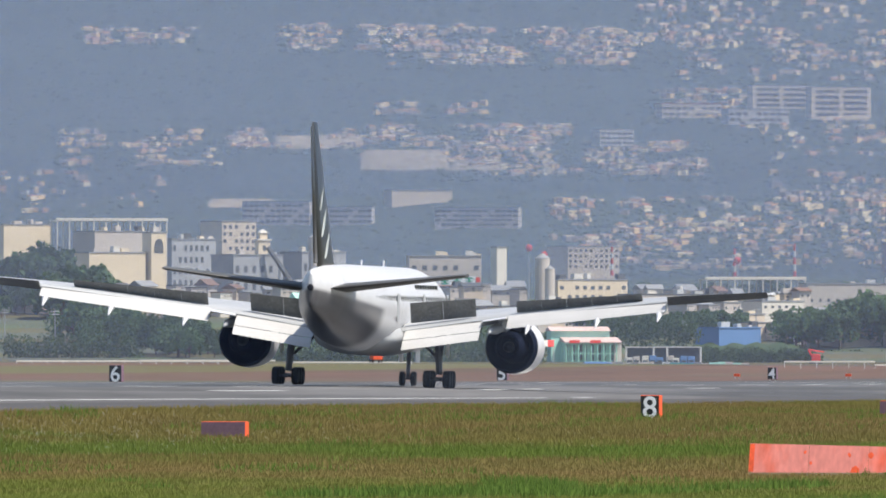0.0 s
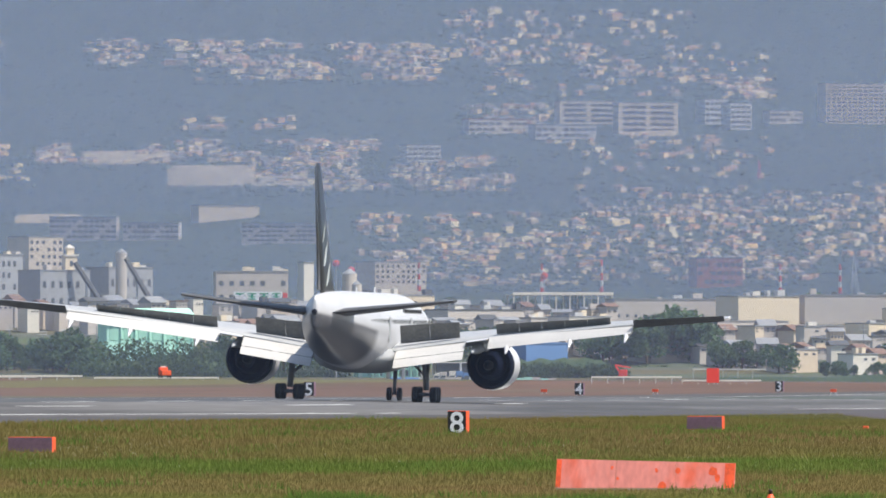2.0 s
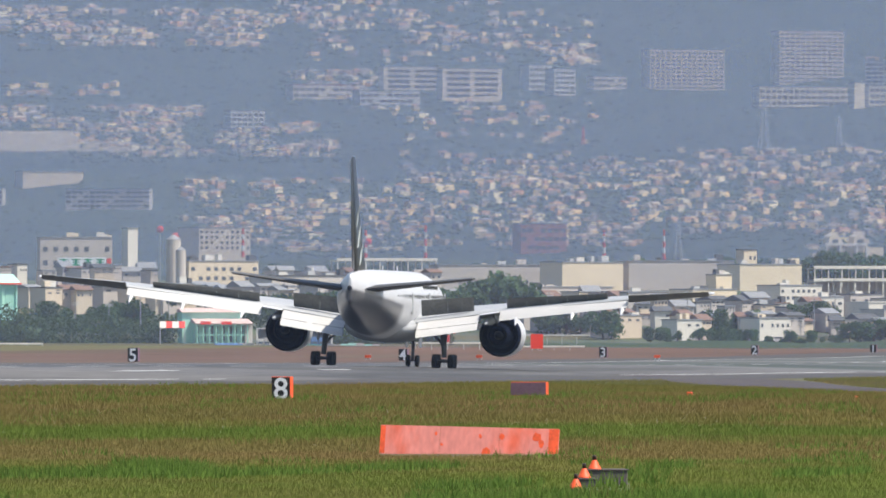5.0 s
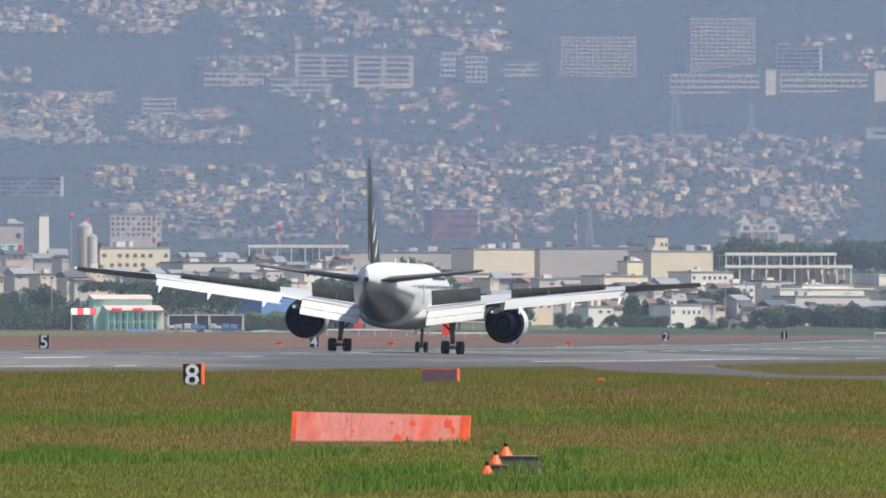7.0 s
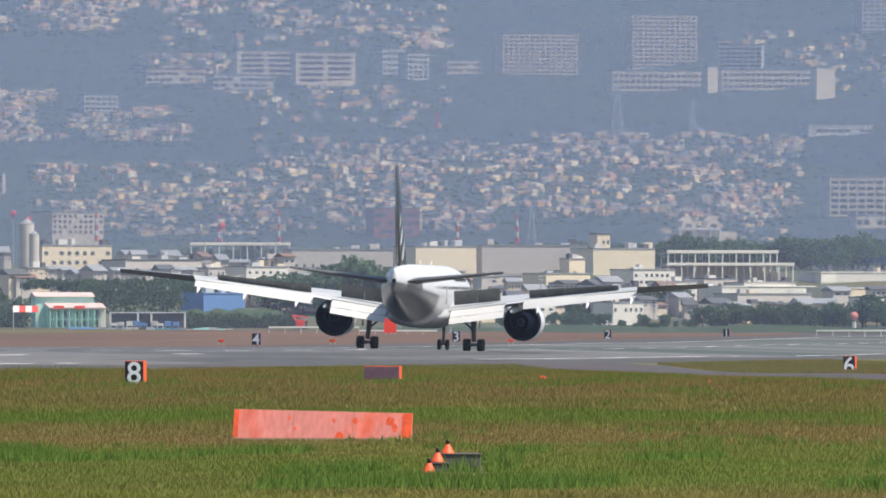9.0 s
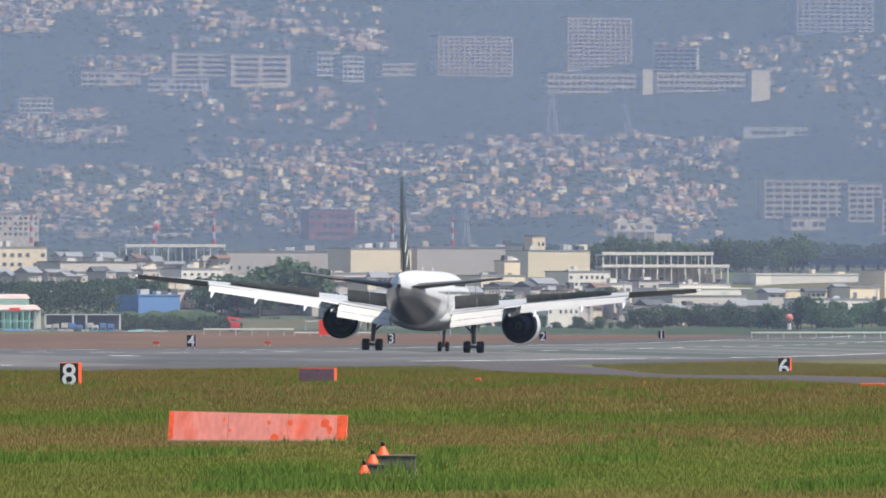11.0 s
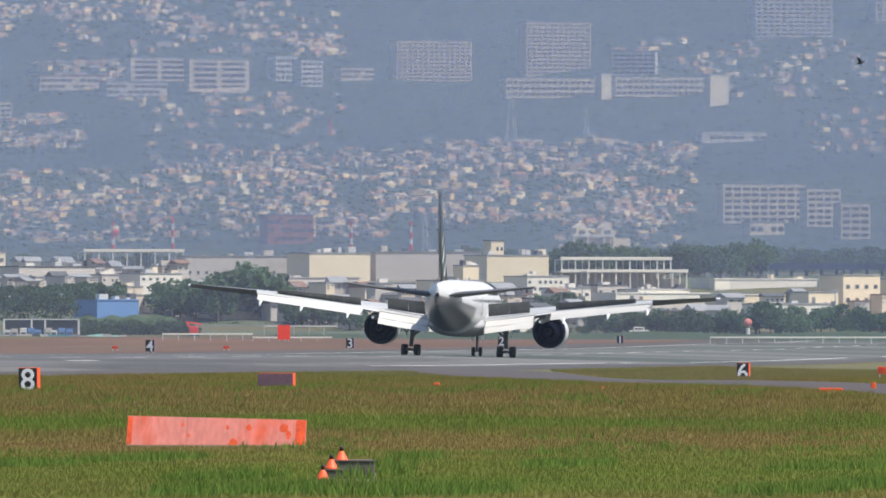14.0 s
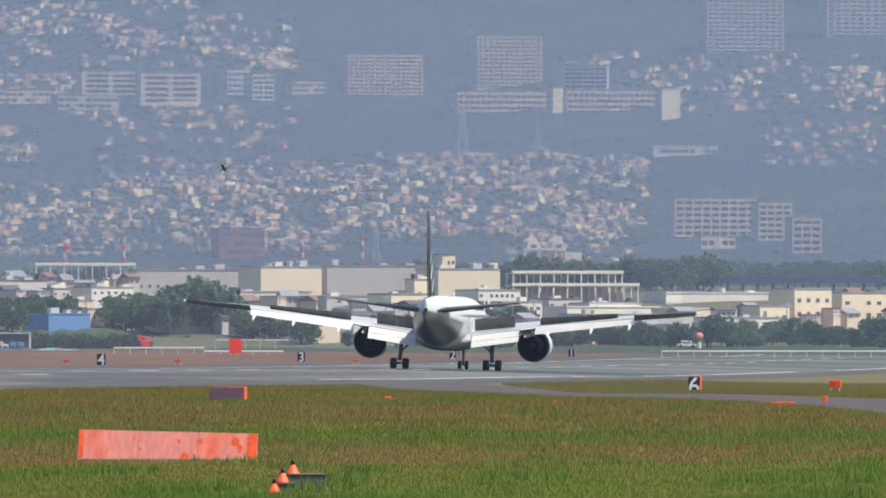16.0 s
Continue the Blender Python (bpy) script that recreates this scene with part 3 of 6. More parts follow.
# ---------------------------------------------------------------- far buildings
def block(name, u0, u1, v0, v1, d, wall, roof, label, category, floors=0, bays=0, deep=10.0, wwin=0.6, hwin=0.55, turn=0, sink=4.0, balcony=False, gable=0.0):
    """A building that fills that range of bearings and heights, with windows or balconies storey by storey."""
    c = at((u0 + u1) / 2, v1, d)
    w, h = size(u1 - u0, d), size(v1 - v0, d)
    if sink is None:
        sink = max(0.5, c.z - ground_z(c.x, c.y) + 0.5)
    ob = thing(name, c, label, category, turn=turn + math.degrees((AHEAD - (u0 + u1) / 2) / LENS))
    part("wall", boxed(-w / 2, w / 2, 0, deep, -sink, h), wall, ob)
    if gable:
        part("roof", loft(bmesh.new(), [[(x, -0.4, h + 0.004), (x, -0.4, h + 0.12), (x, deep / 2, h + gable), (x, deep + 0.4, h + 0.12), (x, deep + 0.4, h + 0.004)] for x in (-w / 2 - 0.3, w / 2 + 0.3)], smooth=False), roof, ob)
    else:
        part("roof", boxed(-w / 2 - 0.15, w / 2 + 0.15, -0.15, deep + 0.15, h + 0.004, h + 0.25), roof, ob)
    if not gable and deep < 11 and sink > 0.5 and d < 3750 and w > 3.5:
        rr = random.Random(int(u0 * 7 + v0))
        for k in range(rr.choice((1, 2, 3, 4)) + int(w / 9)):
            x, ww, hh = rr.uniform(-w / 2 + 0.6, w / 2 - 0.6), rr.uniform(0.3, 1.1), rr.uniform(0.3, 1.3)
            part("roof_unit", boxed(max(-w / 2, x - ww), min(w / 2, x + ww), 1.0 + k * 0.02, 2.6, h + 0.254, h + 0.25 + hh), rr.choice(("pale", "whitewall", "steel", "darkroof", "cream")), ob)
    if floors and bays:
        fh, bw = h / (floors + 0.3), w / bays
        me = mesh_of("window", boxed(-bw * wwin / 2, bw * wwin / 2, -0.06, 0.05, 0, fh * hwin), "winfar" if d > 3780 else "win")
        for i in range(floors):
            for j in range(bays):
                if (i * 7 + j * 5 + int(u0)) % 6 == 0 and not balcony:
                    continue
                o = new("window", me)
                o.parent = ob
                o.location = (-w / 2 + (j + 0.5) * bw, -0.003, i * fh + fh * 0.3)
            if balcony and i == 0:
                pier = mesh_of("pier", boxed(-bw * 0.08, bw * 0.08, -0.36, -0.01, 0, h), wall)
                for j in range(bays + 1):
                    o = new("pier", pier)
                    o.parent = ob
                    o.location = (-w / 2 + j * bw, 0, 0)
            if balcony:
                part("balcony", boxed(-w / 2 + 0.1, w / 2 - 0.1, -0.32, -0.01, i * fh - 0.02 * fh, i * fh + fh * 0.28), wall, ob)
    return ob


far_blocks = [
    ("hotel", 444, 545, 100, 140, 4480, "tan", "roof", "terraced tan hotel on the wooded slope", "hotel", 4, 2, True),
    ("hotel", 548, 652, 103, 157, 4470, "tan", "roof", "terraced tan hotel wing on the slope", "hotel", 5, 2, True),
    ("apartment_house", 699, 742, 97, 140, 4480, "whitewall", "roof", "white balconied apartment house on the slope", "building", 4, 5, True),
    ("apartment_house", 744, 784, 104, 150, 4470, "whitewall", "roof", "white balconied apartment house on the slope", "building", 5, 4, True),
    ("low_building", 814, 876, 117, 138, 4470, "tan", "roof", "low pale building on the slope", "building", 2, 8, False),
    ("apartment_tower", 909, 1052, 70, 140, 4530, "tan", "roof", "wide grey apartment tower with balcony rows", "building", 10, 14, True),
    ("apartment_tower", 1139, 1262, 37, 124, 4560, "tan", "roof", "tall grey apartment tower with balcony rows", "building", 12, 12, True),
    ("apartment_tower", 1544, 1690, -60, 62, 4780, "pale", "roof", "faint hazy apartment tower high on the hill", "building", 16, 12, True),
    ("apartment_tower", 1757, 1900, -90, 34, 4800, "pale", "roof", "faint hazy apartment tower high on the hill", "building", 16, 10, True),
    ("school", 1104, 1276, 136, 170, 4430, "cream", "roof", "long tan school building with window rows", "building", 3, 16, True),
    ("school", 1298, 1466, 134, 168, 4430, "cream", "roof", "long tan school building with window rows", "building", 3, 16, True),
    ("stair_tower", 1275, 1297, 128, 172, 4425, "cream", "roof", "cream stair tower of a long school", "building", 0, 0, False),
    ("stair_tower", 1466, 1506, 130, 182, 4420, "cream", "roof", "cream gable end of a long school", "building", 0, 0, False),
    ("apartment_block", 1489, 1640, 324, 392, 4180, "cream", "roof", "tan apartment block with a balcony grid", "building", 6, 9, True),
    ("apartment_block", 1640, 1700, 332, 398, 4170, "cream", "roof", "tan apartment block with a balcony grid", "building", 6, 4, True),
    ("apartment_block", 1700, 1752, 358, 420, 4150, "tan", "roof", "stepped tan apartment block on slope", "building", 5, 3, True),
    ("low_building", 1538, 1602, 390, 412, 4140, "cream", "roof", "low cream hall before apartment blocks", "building", 1, 5, False),
    ("department_store", 684, 770, 378, 428, 4060, "redbrick", "darkroof", "red-brown building with pale rooftop letters", "building", 3, 7, False),
    ("white_roof_hall", 1452, 1572, 232, 247, 4300, "whitewall", "whitewall", "long low white-roofed hall among trees", "building", 1, 9, False),
    ("apartment_block", 1297, 1372, 90, 130, 4500, "pale", "roof", "hazy grey apartment block behind a school", "building", 5, 7, True),
    ("low_building", 280, 392, 132, 156, 4440, "tan", "redbrick", "long low reddish building on the slope", "building", 2, 9, False),
    ("apartment_block", 172, 234, 178, 206, 4360, "whitewall", "roof", "white terraced apartment block on the slope", "building", 3, 6, True),
    ("low_building", 398, 512, 142, 166, 4430, "pale", "roof", "low grey hall below a terraced hotel", "building", 2, 9, False),
    ("flat_hall", -198, -84, 285, 308, 4220, "tan", "roof", "flat tan hall in the woods", "building", 0, 0, False),
    ("apartment_block", -460, -340, 305, 345, 4150, "pale", "roof", "hazy grey apartment row below the hill", "building", 4, 12, False),
    ("apartment_block", -330, -230, 315, 345, 4150, "pale", "roof", "hazy grey apartment row below the hill", "building", 3, 12, False),
    ("apartment_block", -120, 30, 316, 350, 4140, "pale", "roof", "hazy grey apartment row below the hill", "building", 4, 14, False),
]
for nm, u0, u1, v0, v1, d, wall, roof, label, cat, fl, bays, balc in far_blocks:
    tower = nm == "apartment_tower"
    block(nm, u0, u1, v0, v1, hill_d((u0 + u1) / 2, v1) - 3, wall, roof, label, cat, fl, bays, deep=3.0 if nm == "stair_tower" else 6.0, wwin=0.62 if tower else 0.97 if nm == "hotel" else 0.78,
          hwin=0.42 if tower else 0.5, turn={"stair_tower": 36, "apartment_tower": 24, "apartment_house": 26}.get(nm, -8 if "hazy" in label else 20), balcony=balc, sink=5.0)

# ---------------------------------------------------------------- town at the airfield's edge
near_blocks = [
    ("warehouse", 539, 752, 451, 492, 3600, "pale", "roof", "long grey warehouse wall with a flat roof", "warehouse", 1, 14, 0.3, 0.18),
    ("warehouse", 752, 876, 446, 492, 3590, "cream", "roof", "long cream warehouse with a flat roof", "warehouse", 0, 0, 0, 0),
    ("warehouse", 876, 1066, 444, 490, 3600, "pale", "roof", "long grey warehouse with a flat roof", "warehouse", 0, 0, 0, 0),
    ("warehouse", 1066, 1192, 450, 492, 3590, "cream", "roof", "long cream warehouse with a flat roof", "warehouse", 0, 0, 0, 0),
    ("roof_house", 1080, 1106, 424, 446, 3620, "cream", "darkroof", "cream machine house above a warehouse", "building", 1, 3, 0.5, 0.4),
    ("factory", 90, 232, 444, 482, 3560, "cream", "roof", "two-storey cream factory with dark windows", "building", 2, 9, 0.5, 0.4),
    ("office_block", -164, -36, 402, 458, 3620, "pale", "roof", "grey office block with a green roof sign", "building", 2, 7, 0.45, 0.35),
    ("factory", -728, -612, 358, 455, 3640, "pale", "roof", "large pale factory block behind trees", "building", 0, 0, 0, 0),
    ("factory", -888, -792, 346, 405, 3660, "cream", "roof", "cream factory block behind trees", "building", 0, 0, 0, 0),
    ("stair_tower", -622, -592, 360, 456, 3620, "cream", "roof", "cream stair tower with an arched opening", "building", 0, 0, 0, 0),
    ("factory_wing", -738, -622, 396, 424, 3615, "cream", "roof", "low cream factory wing behind trees", "building", 0, 0, 0, 0),
    ("factory", -590, -500, 372, 460, 3700, "bluegrey", "roof", "grey works building with rows of windows", "building", 4, 8, 0.5, 0.5),
    ("apartment_block", -500, -430, 340, 420, 3760, "tan", "roof", "tan apartment block behind works roofs", "building", 6, 6, 0.5, 0.5),
    ("factory", -482, -380, 400, 470, 3640, "bluegrey", "roof", "blue-grey works hall with few windows", "building", 2, 6, 0.4, 0.4),
    ("factory", -360, -270, 395, 470, 3660, "bluegrey", "roof", "blue-grey works hall with a slanted conveyor", "building", 2, 6, 0.4, 0.4),
    ("white_tower", -10, 10, 386, 425, 3700, "whitewall", "roof", "white stair tower between roofs", "building", 0, 0, 0, 0),
    ("apartment_block", 110, 215, 385, 425, 3850, "tan", "roof", "tan apartment block with balcony rows", "building", 4, 10, 0.5, 0.5),
    ("low_factory", 236, 392, 470, 500, 3540, "pale", "darkroof", "low grey sheds with dark roofs", "building", 1, 10, 0.4, 0.4),
    ("low_factory", 400, 470, 505, 530, 3480, "tan", "roof", "low tan shed behind trees", "building", 1, 5, 0.4, 0.4),
    ("white_shed", 455, 540, 482, 497, 3520, "whitewall", "roof", "white low shed behind trees", "building", 1, 6, 0.4, 0.4),
    ("house", 445, 490, 520, 560, 3440, "tan", "roof", "tan two-storey house by the field", "house", 2, 3, 0.4, 0.4),
    ("shed", 690, 860, 490, 535, 3500, "pale", "roof", "grey workshop row with dark openings", "building", 2, 12, 0.5, 0.45),
    ("shed", 860, 990, 498, 540, 3490, "pale", "roof", "grey workshop row with dark openings", "building", 2, 9, 0.5, 0.45),
    ("white_shed", 985, 1075, 494, 525, 3480, "cream", "roof", "cream workshop with dark openings", "building", 1, 5, 0.5, 0.4),
    ("white_shed", 1030, 1062, 468, 500, 3500, "cream", "roof", "cream box-shaped building among workshops", "building", 0, 0, 0, 0),
    ("white_shed", 1140, 1225, 487, 515, 3490, "whitewall", "roof", "white workshop with dark openings", "building", 2, 8, 0.5, 0.45),
    ("hangar", 1290, 1480, 517, 548, 3460, "whitewall", "whitewall", "low hangar with a wide grey roof", "hangar", 1, 8, 0.4, 0.4),
    ("hangar", 1480, 1680, 520, 548, 3450, "cream", "whitewall", "low cream hangar with a wide grey roof", "hangar", 1, 9, 0.4, 0.4),
    ("white_roof_hall", 1464, 1672, 492, 506, 3560, "whitewall", "whitewall", "long white-roofed hall behind hangars", "building", 0, 0, 0, 0),
    ("office_block", 1640, 1700, 515, 570, 3420, "cream", "roof", "cream office wing with windows", "building", 2, 3, 0.5, 0.35),
    ("office_block", 1700, 1775, 485, 562, 3430, "cream", "roof", "cream office block with dark windows", "building", 3, 4, 0.4, 0.3),
    ("office_block", 1775, 1990, 492, 560, 3450, "cream", "roof", "cream office wing with dark windows", "building", 3, 10, 0.4, 0.3),
    ("low_house", 840, 905, 540, 552, 3380, "tan", "roof", "low tan shed by the field", "building", 1, 4, 0.4, 0.4),
    ("low_house", 1105, 1168, 545, 565, 3370, "whitewall", "roof", "low white building by the field", "building", 1, 6, 0.4, 0.4),
    ("low_house", 960, 1010, 548, 562, 3370, "whitewall", "roof", "small white hut by the field", "building", 1, 3, 0.4, 0.4),
    ("workshop", 1200, 1262, 508, 538, 3470, "whitewall", "roof", "white workshop below a parking deck", "building", 2, 4, 0.5, 0.4),
    ("workshop", 1266, 1330, 503, 532, 3475, "pale", "darkroof", "grey workshop below a parking deck", "building", 2, 5, 0.5, 0.4),
    ("workshop", 1335, 1440, 510, 535, 3472, "whitewall", "roof", "long white workshop below a parking deck", "building", 1, 7, 0.5, 0.4),
    ("storage_hall", 1320, 1470, 530, 556, 3420, "pale", "roof", "grey storage hall with a sheet roof", "building", 1, 6, 0.4, 0.4),
    ("storage_hall", 1560, 1690, 536, 562, 3405, "whitewall", "roof", "white storage hall behind trees", "building", 1, 6, 0.4, 0.4),
    ("storage_hall", 600, 690, 528, 552, 3415, "tan", "roof", "tan storage hall behind trees", "building", 1, 4, 0.4, 0.4),
    ("blue_shed", 379, 464, 529, 556, 3400, "bluewall", "bluewall", "blue sheet-clad shed beside trees", "shed", 0, 0, 0, 0),
]
for nm, u0, u1, v0, v1, d, wall, roof, label, cat, fl, bays, ww, hw in near_blocks:
    made = block(nm, u0, u1, v0, v1, d, wall, roof, label, cat, fl, bays, deep=min(10.0, size(u1 - u0, d) * 1.1), wwin=ww, hwin=hw, sink=None, turn=12 if nm == "warehouse" and wall == "pale" else 4 if "sign" in label else 30)
    if "arched" in label:
        q = size(1, d)
        arch = part("louvre", loft(bmesh.new(), [[(x * 9 * q, y, (60 + z * 26) * q) for x, z in ((-1, 0), (1, 0), (1, 0.6), (0.7, 0.85), (0, 1), (-0.7, 0.85), (-1, 0.6))] for y in (-0.1, 0.2)], smooth=False), "darkroof", made, "dark arched louvre")
        for z in (66, 72):
            part("slat", boxed(-9 * q, 9 * q, -0.16, -0.104, z * q, z * q + 0.1), "roof", arch)


def town_houses():
    """Low sheds and houses crowded behind the field."""
    rnd = random.Random(17)
    walls, roofs = ("pale", "pale", "whitewall", "tan", "pale", "tan", "pale"), ("roof", "darkroof", "roof", "tileroof", "roof")
    for u0, u1, v, d, n in ((-880, -620, 470, 3560, 9), (-600, -180, 470, 3560, 16), (-180, 90, 505, 3500, 12), (-160, 60, 470, 3570, 9), (90, 420, 500, 3500, 14), (240, 560, 478, 3560, 12), (470, 720, 535, 3440, 10),
                            (560, 900, 512, 3480, 15), (700, 1000, 545, 3410, 12), (900, 1240, 528, 3450, 14), (1240, 1500, 560, 3390, 10), (1000, 1250, 556, 3390, 8), (1500, 1900, 535, 3440, 8),
                            (1780, 1900, 500, 3520, 4)):
        for i in range(n):
            u = u0 + (u1 - u0) * (i + rnd.uniform(0.1, 0.9)) / n
            w, h = rnd.uniform(14, 40), rnd.uniform(8, 16)
            vv = v + rnd.uniform(-6, 6)
            dd = d + rnd.uniform(-18, 18)
            nm = rnd.choice(("house", "shed", "house"))
            b = block(nm, u - w / 2, u + w / 2, vv - h, vv, dd, rnd.choice(walls), rnd.choice(roofs), "small pale town building with a low roof", "building",
                      rnd.choice((1, 2)), rnd.choice((2, 3, 4)), deep=6.0, wwin=0.45, hwin=0.4, turn=rnd.gauss(22, 9), sink=None, gable=rnd.uniform(0.7, 1.5) if nm == "house" else 0.0)
            b["group"] = "town buildings"


town_houses()


def steel_frame(u0, u1, v0, v1, d, floors, bays, label, backed=True):
    """An open frame of posts and beams with thin decks."""
    c = at((u0 + u1) / 2, v1, d)
    w, h = size(u1 - u0, d), size(v1 - v0, d)
    ob = thing("steel_frame", c, label, "parking deck", turn=14 + math.degrees((AHEAD - (u0 + u1) / 2) / LENS))
    for j in range(bays + 1):
        x = -w / 2 + w * j / bays
        for y in (0, 6):
            part("post", boxed(x - 0.12, x + 0.12, y - 0.24, y, -16, h - 0.004), "whitewall", ob)
    if backed:
        part("base_wall", boxed(-w / 2, w / 2, -0.1, 5.8, -14, -0.3), "pale", ob)
        part("back_wall", boxed(-w / 2, w / 2, 6.2, 6.4, -12, h * 0.55), "pale", ob)
    for i in range(floors):
        z = h * (i + 1) / floors
        part("deck", boxed(-w / 2 - 0.3, w / 2 + 0.3, -0.3, 6.3, z - 0.25, z), "whitewall", ob)
        part("parapet", boxed(-w / 2 - 0.3, w / 2 + 0.3, -0.4, -0.31, z - 0.1, z + 0.5), "whitewall", ob)


steel_frame(1204, 1402, 456, 500, 3530, 2, 8, "open white steel parking deck")
steel_frame(1250, 1430, 478, 505, 3515, 1, 7, "lower open white steel parking deck")
steel_frame(360, 539, 442, 478, 3620, 1, 7, "open steel canopy beside a warehouse", False)
steel_frame(-790, -590, 338, 358, 3660, 1, 9, "open steel pipe rack above factory roofs", False)


def utility_pole(u, v_top, d):
    p = at(u, v_top, d)
    g = ground_z(p.x, p.y)
    ob = thing("utility_pole", (p.x, p.y, g), "grey concrete utility pole with crossarms", "pole", "utility poles", turn=20)
    h = p.z - g
    part("shaft", tube(bmesh.new(), (0, 0, -0.5), (0, 0, h), 0.14, 0.09, 8), "roof", ob)
    for z in (0.94, 0.86):
        part("crossarm", boxed(-0.9, 0.9, -0.19, -0.12, h * z, h * z + 0.12), "steel", ob)


def poles():
    rnd = random.Random(31)
    for k in range(44):
        u = -860 + k * 62 + rnd.uniform(-20, 20)
        utility_pole(u, rnd.uniform(490, 528), rnd.uniform(3390, 3540))


poles()


def viaduct():
    c = at(1720, 490, 3680)
    ob = thing("viaduct", c, "dark blue shaded steel viaduct", "bridge", turn=2.8)
    w = size(400, 3680)
    part("deck", boxed(-w / 2, w / 2, 0, 6, 2.0, 3.4), "viaduct", ob)
    for k in range(15):
        x = -w / 2 + w * (k + 0.5) / 15
        part("pier", boxed(x - 0.35, x + 0.35, 1, 5, -9, 1.996), "viaduct", ob)
    part("girder", boxed(-w / 2, w / 2, 0.5, 0.9, 0.2, 0.6), "viaduct", ob)


viaduct()


def roof_sign():
    ob = thing("roof_sign", at(-90, 453, 3598), "white sign board with green unreadable lettering", "sign", turn=6)
    w, h = size(86, 3600), size(16, 3600)
    part("board", boxed(-w / 2, w / 2, -0.1, 0.15, 0, h), "figure", ob)
    for k in range(4):
        x = -w / 2 + w * (k + 0.5) / 4
        for z0, z1, half in ((0.12, 0.26, 0.085), (0.42, 0.54, 0.075), (0.72, 0.86, 0.09)):
            part("letter_bar", boxed(x - w * half, x + w * half, -0.16, -0.104, h * z0, h * z1), "signgreen", ob)
        part("letter_bar", boxed(x - w * 0.025, x + w * 0.025, -0.17, -0.162, h * 0.1, h * 0.88), "signgreen", ob)
    for x in (-w * 0.3, w * 0.3):
        part("post", boxed(x - 0.1, x + 0.1, 0.151, 0.35, -3, h * 0.8), "steel", ob)
    ob = thing("red_banner", at(-42, 466, 3590), "narrow red banner at an office corner", "sign", turn=6)
    part("panel", boxed(-0.5, 0.5, -0.1, 0.1, 0, 3.4), "signal", ob)


roof_sign()


def rooftop_letters():
    ob = thing("rooftop_letters", at(727, 380, 4055), "row of pale unreadable rooftop letter shapes", "sign", turn=5)
    for k in range(5):
        x = -2.6 + k * 1.3
        part("letter_bar", boxed(x - 0.4, x + 0.4, -0.1, 0.1, 0, 1.0), "whitewall", ob)


rooftop_letters()


def mint_house(u0, u1, v0, v1, d, arches):
    c = at((u0 + u1) / 2, v1, d)
    w, h = size(u1 - u0, d), size(v1 - v0, d)
    ob = thing("mint_building", c, "mint-green building with pale bays under a pale roof", "building", turn=30)
    part("wall", boxed(-w / 2, w / 2, 0, 5, -6, h * 0.72), "teal", ob)
    for k in range(arches):
        x = -w / 2 + w * (k + 0.5) / arches
        part("bay", boxed(x - w / arches * 0.3, x + w / arches * 0.3, -0.12, -0.004, h * 0.08, h * 0.6), "tealdark", ob)
        part("pilaster", boxed(x + w / arches * 0.42, x + w / arches * 0.5, -0.5, -0.004, -3, h * 0.7), "teal", ob)
    bm = bmesh.new()
    loft(bm, [[(x, -1.0, h * 0.72 + 0.01), (x, 6, h * 0.72 + 0.01), (x, 3, h)] for x in (-w / 2 - 0.6, w / 2 + 0.6)], smooth=False)
    part("roof", bm, "teal", ob)
    part("eave", boxed(-w / 2 - 0.7, w / 2 + 0.7, -1.15, -1.02, h * 0.70, h * 0.75), "signal", ob, "red and white eave board")
    return ob


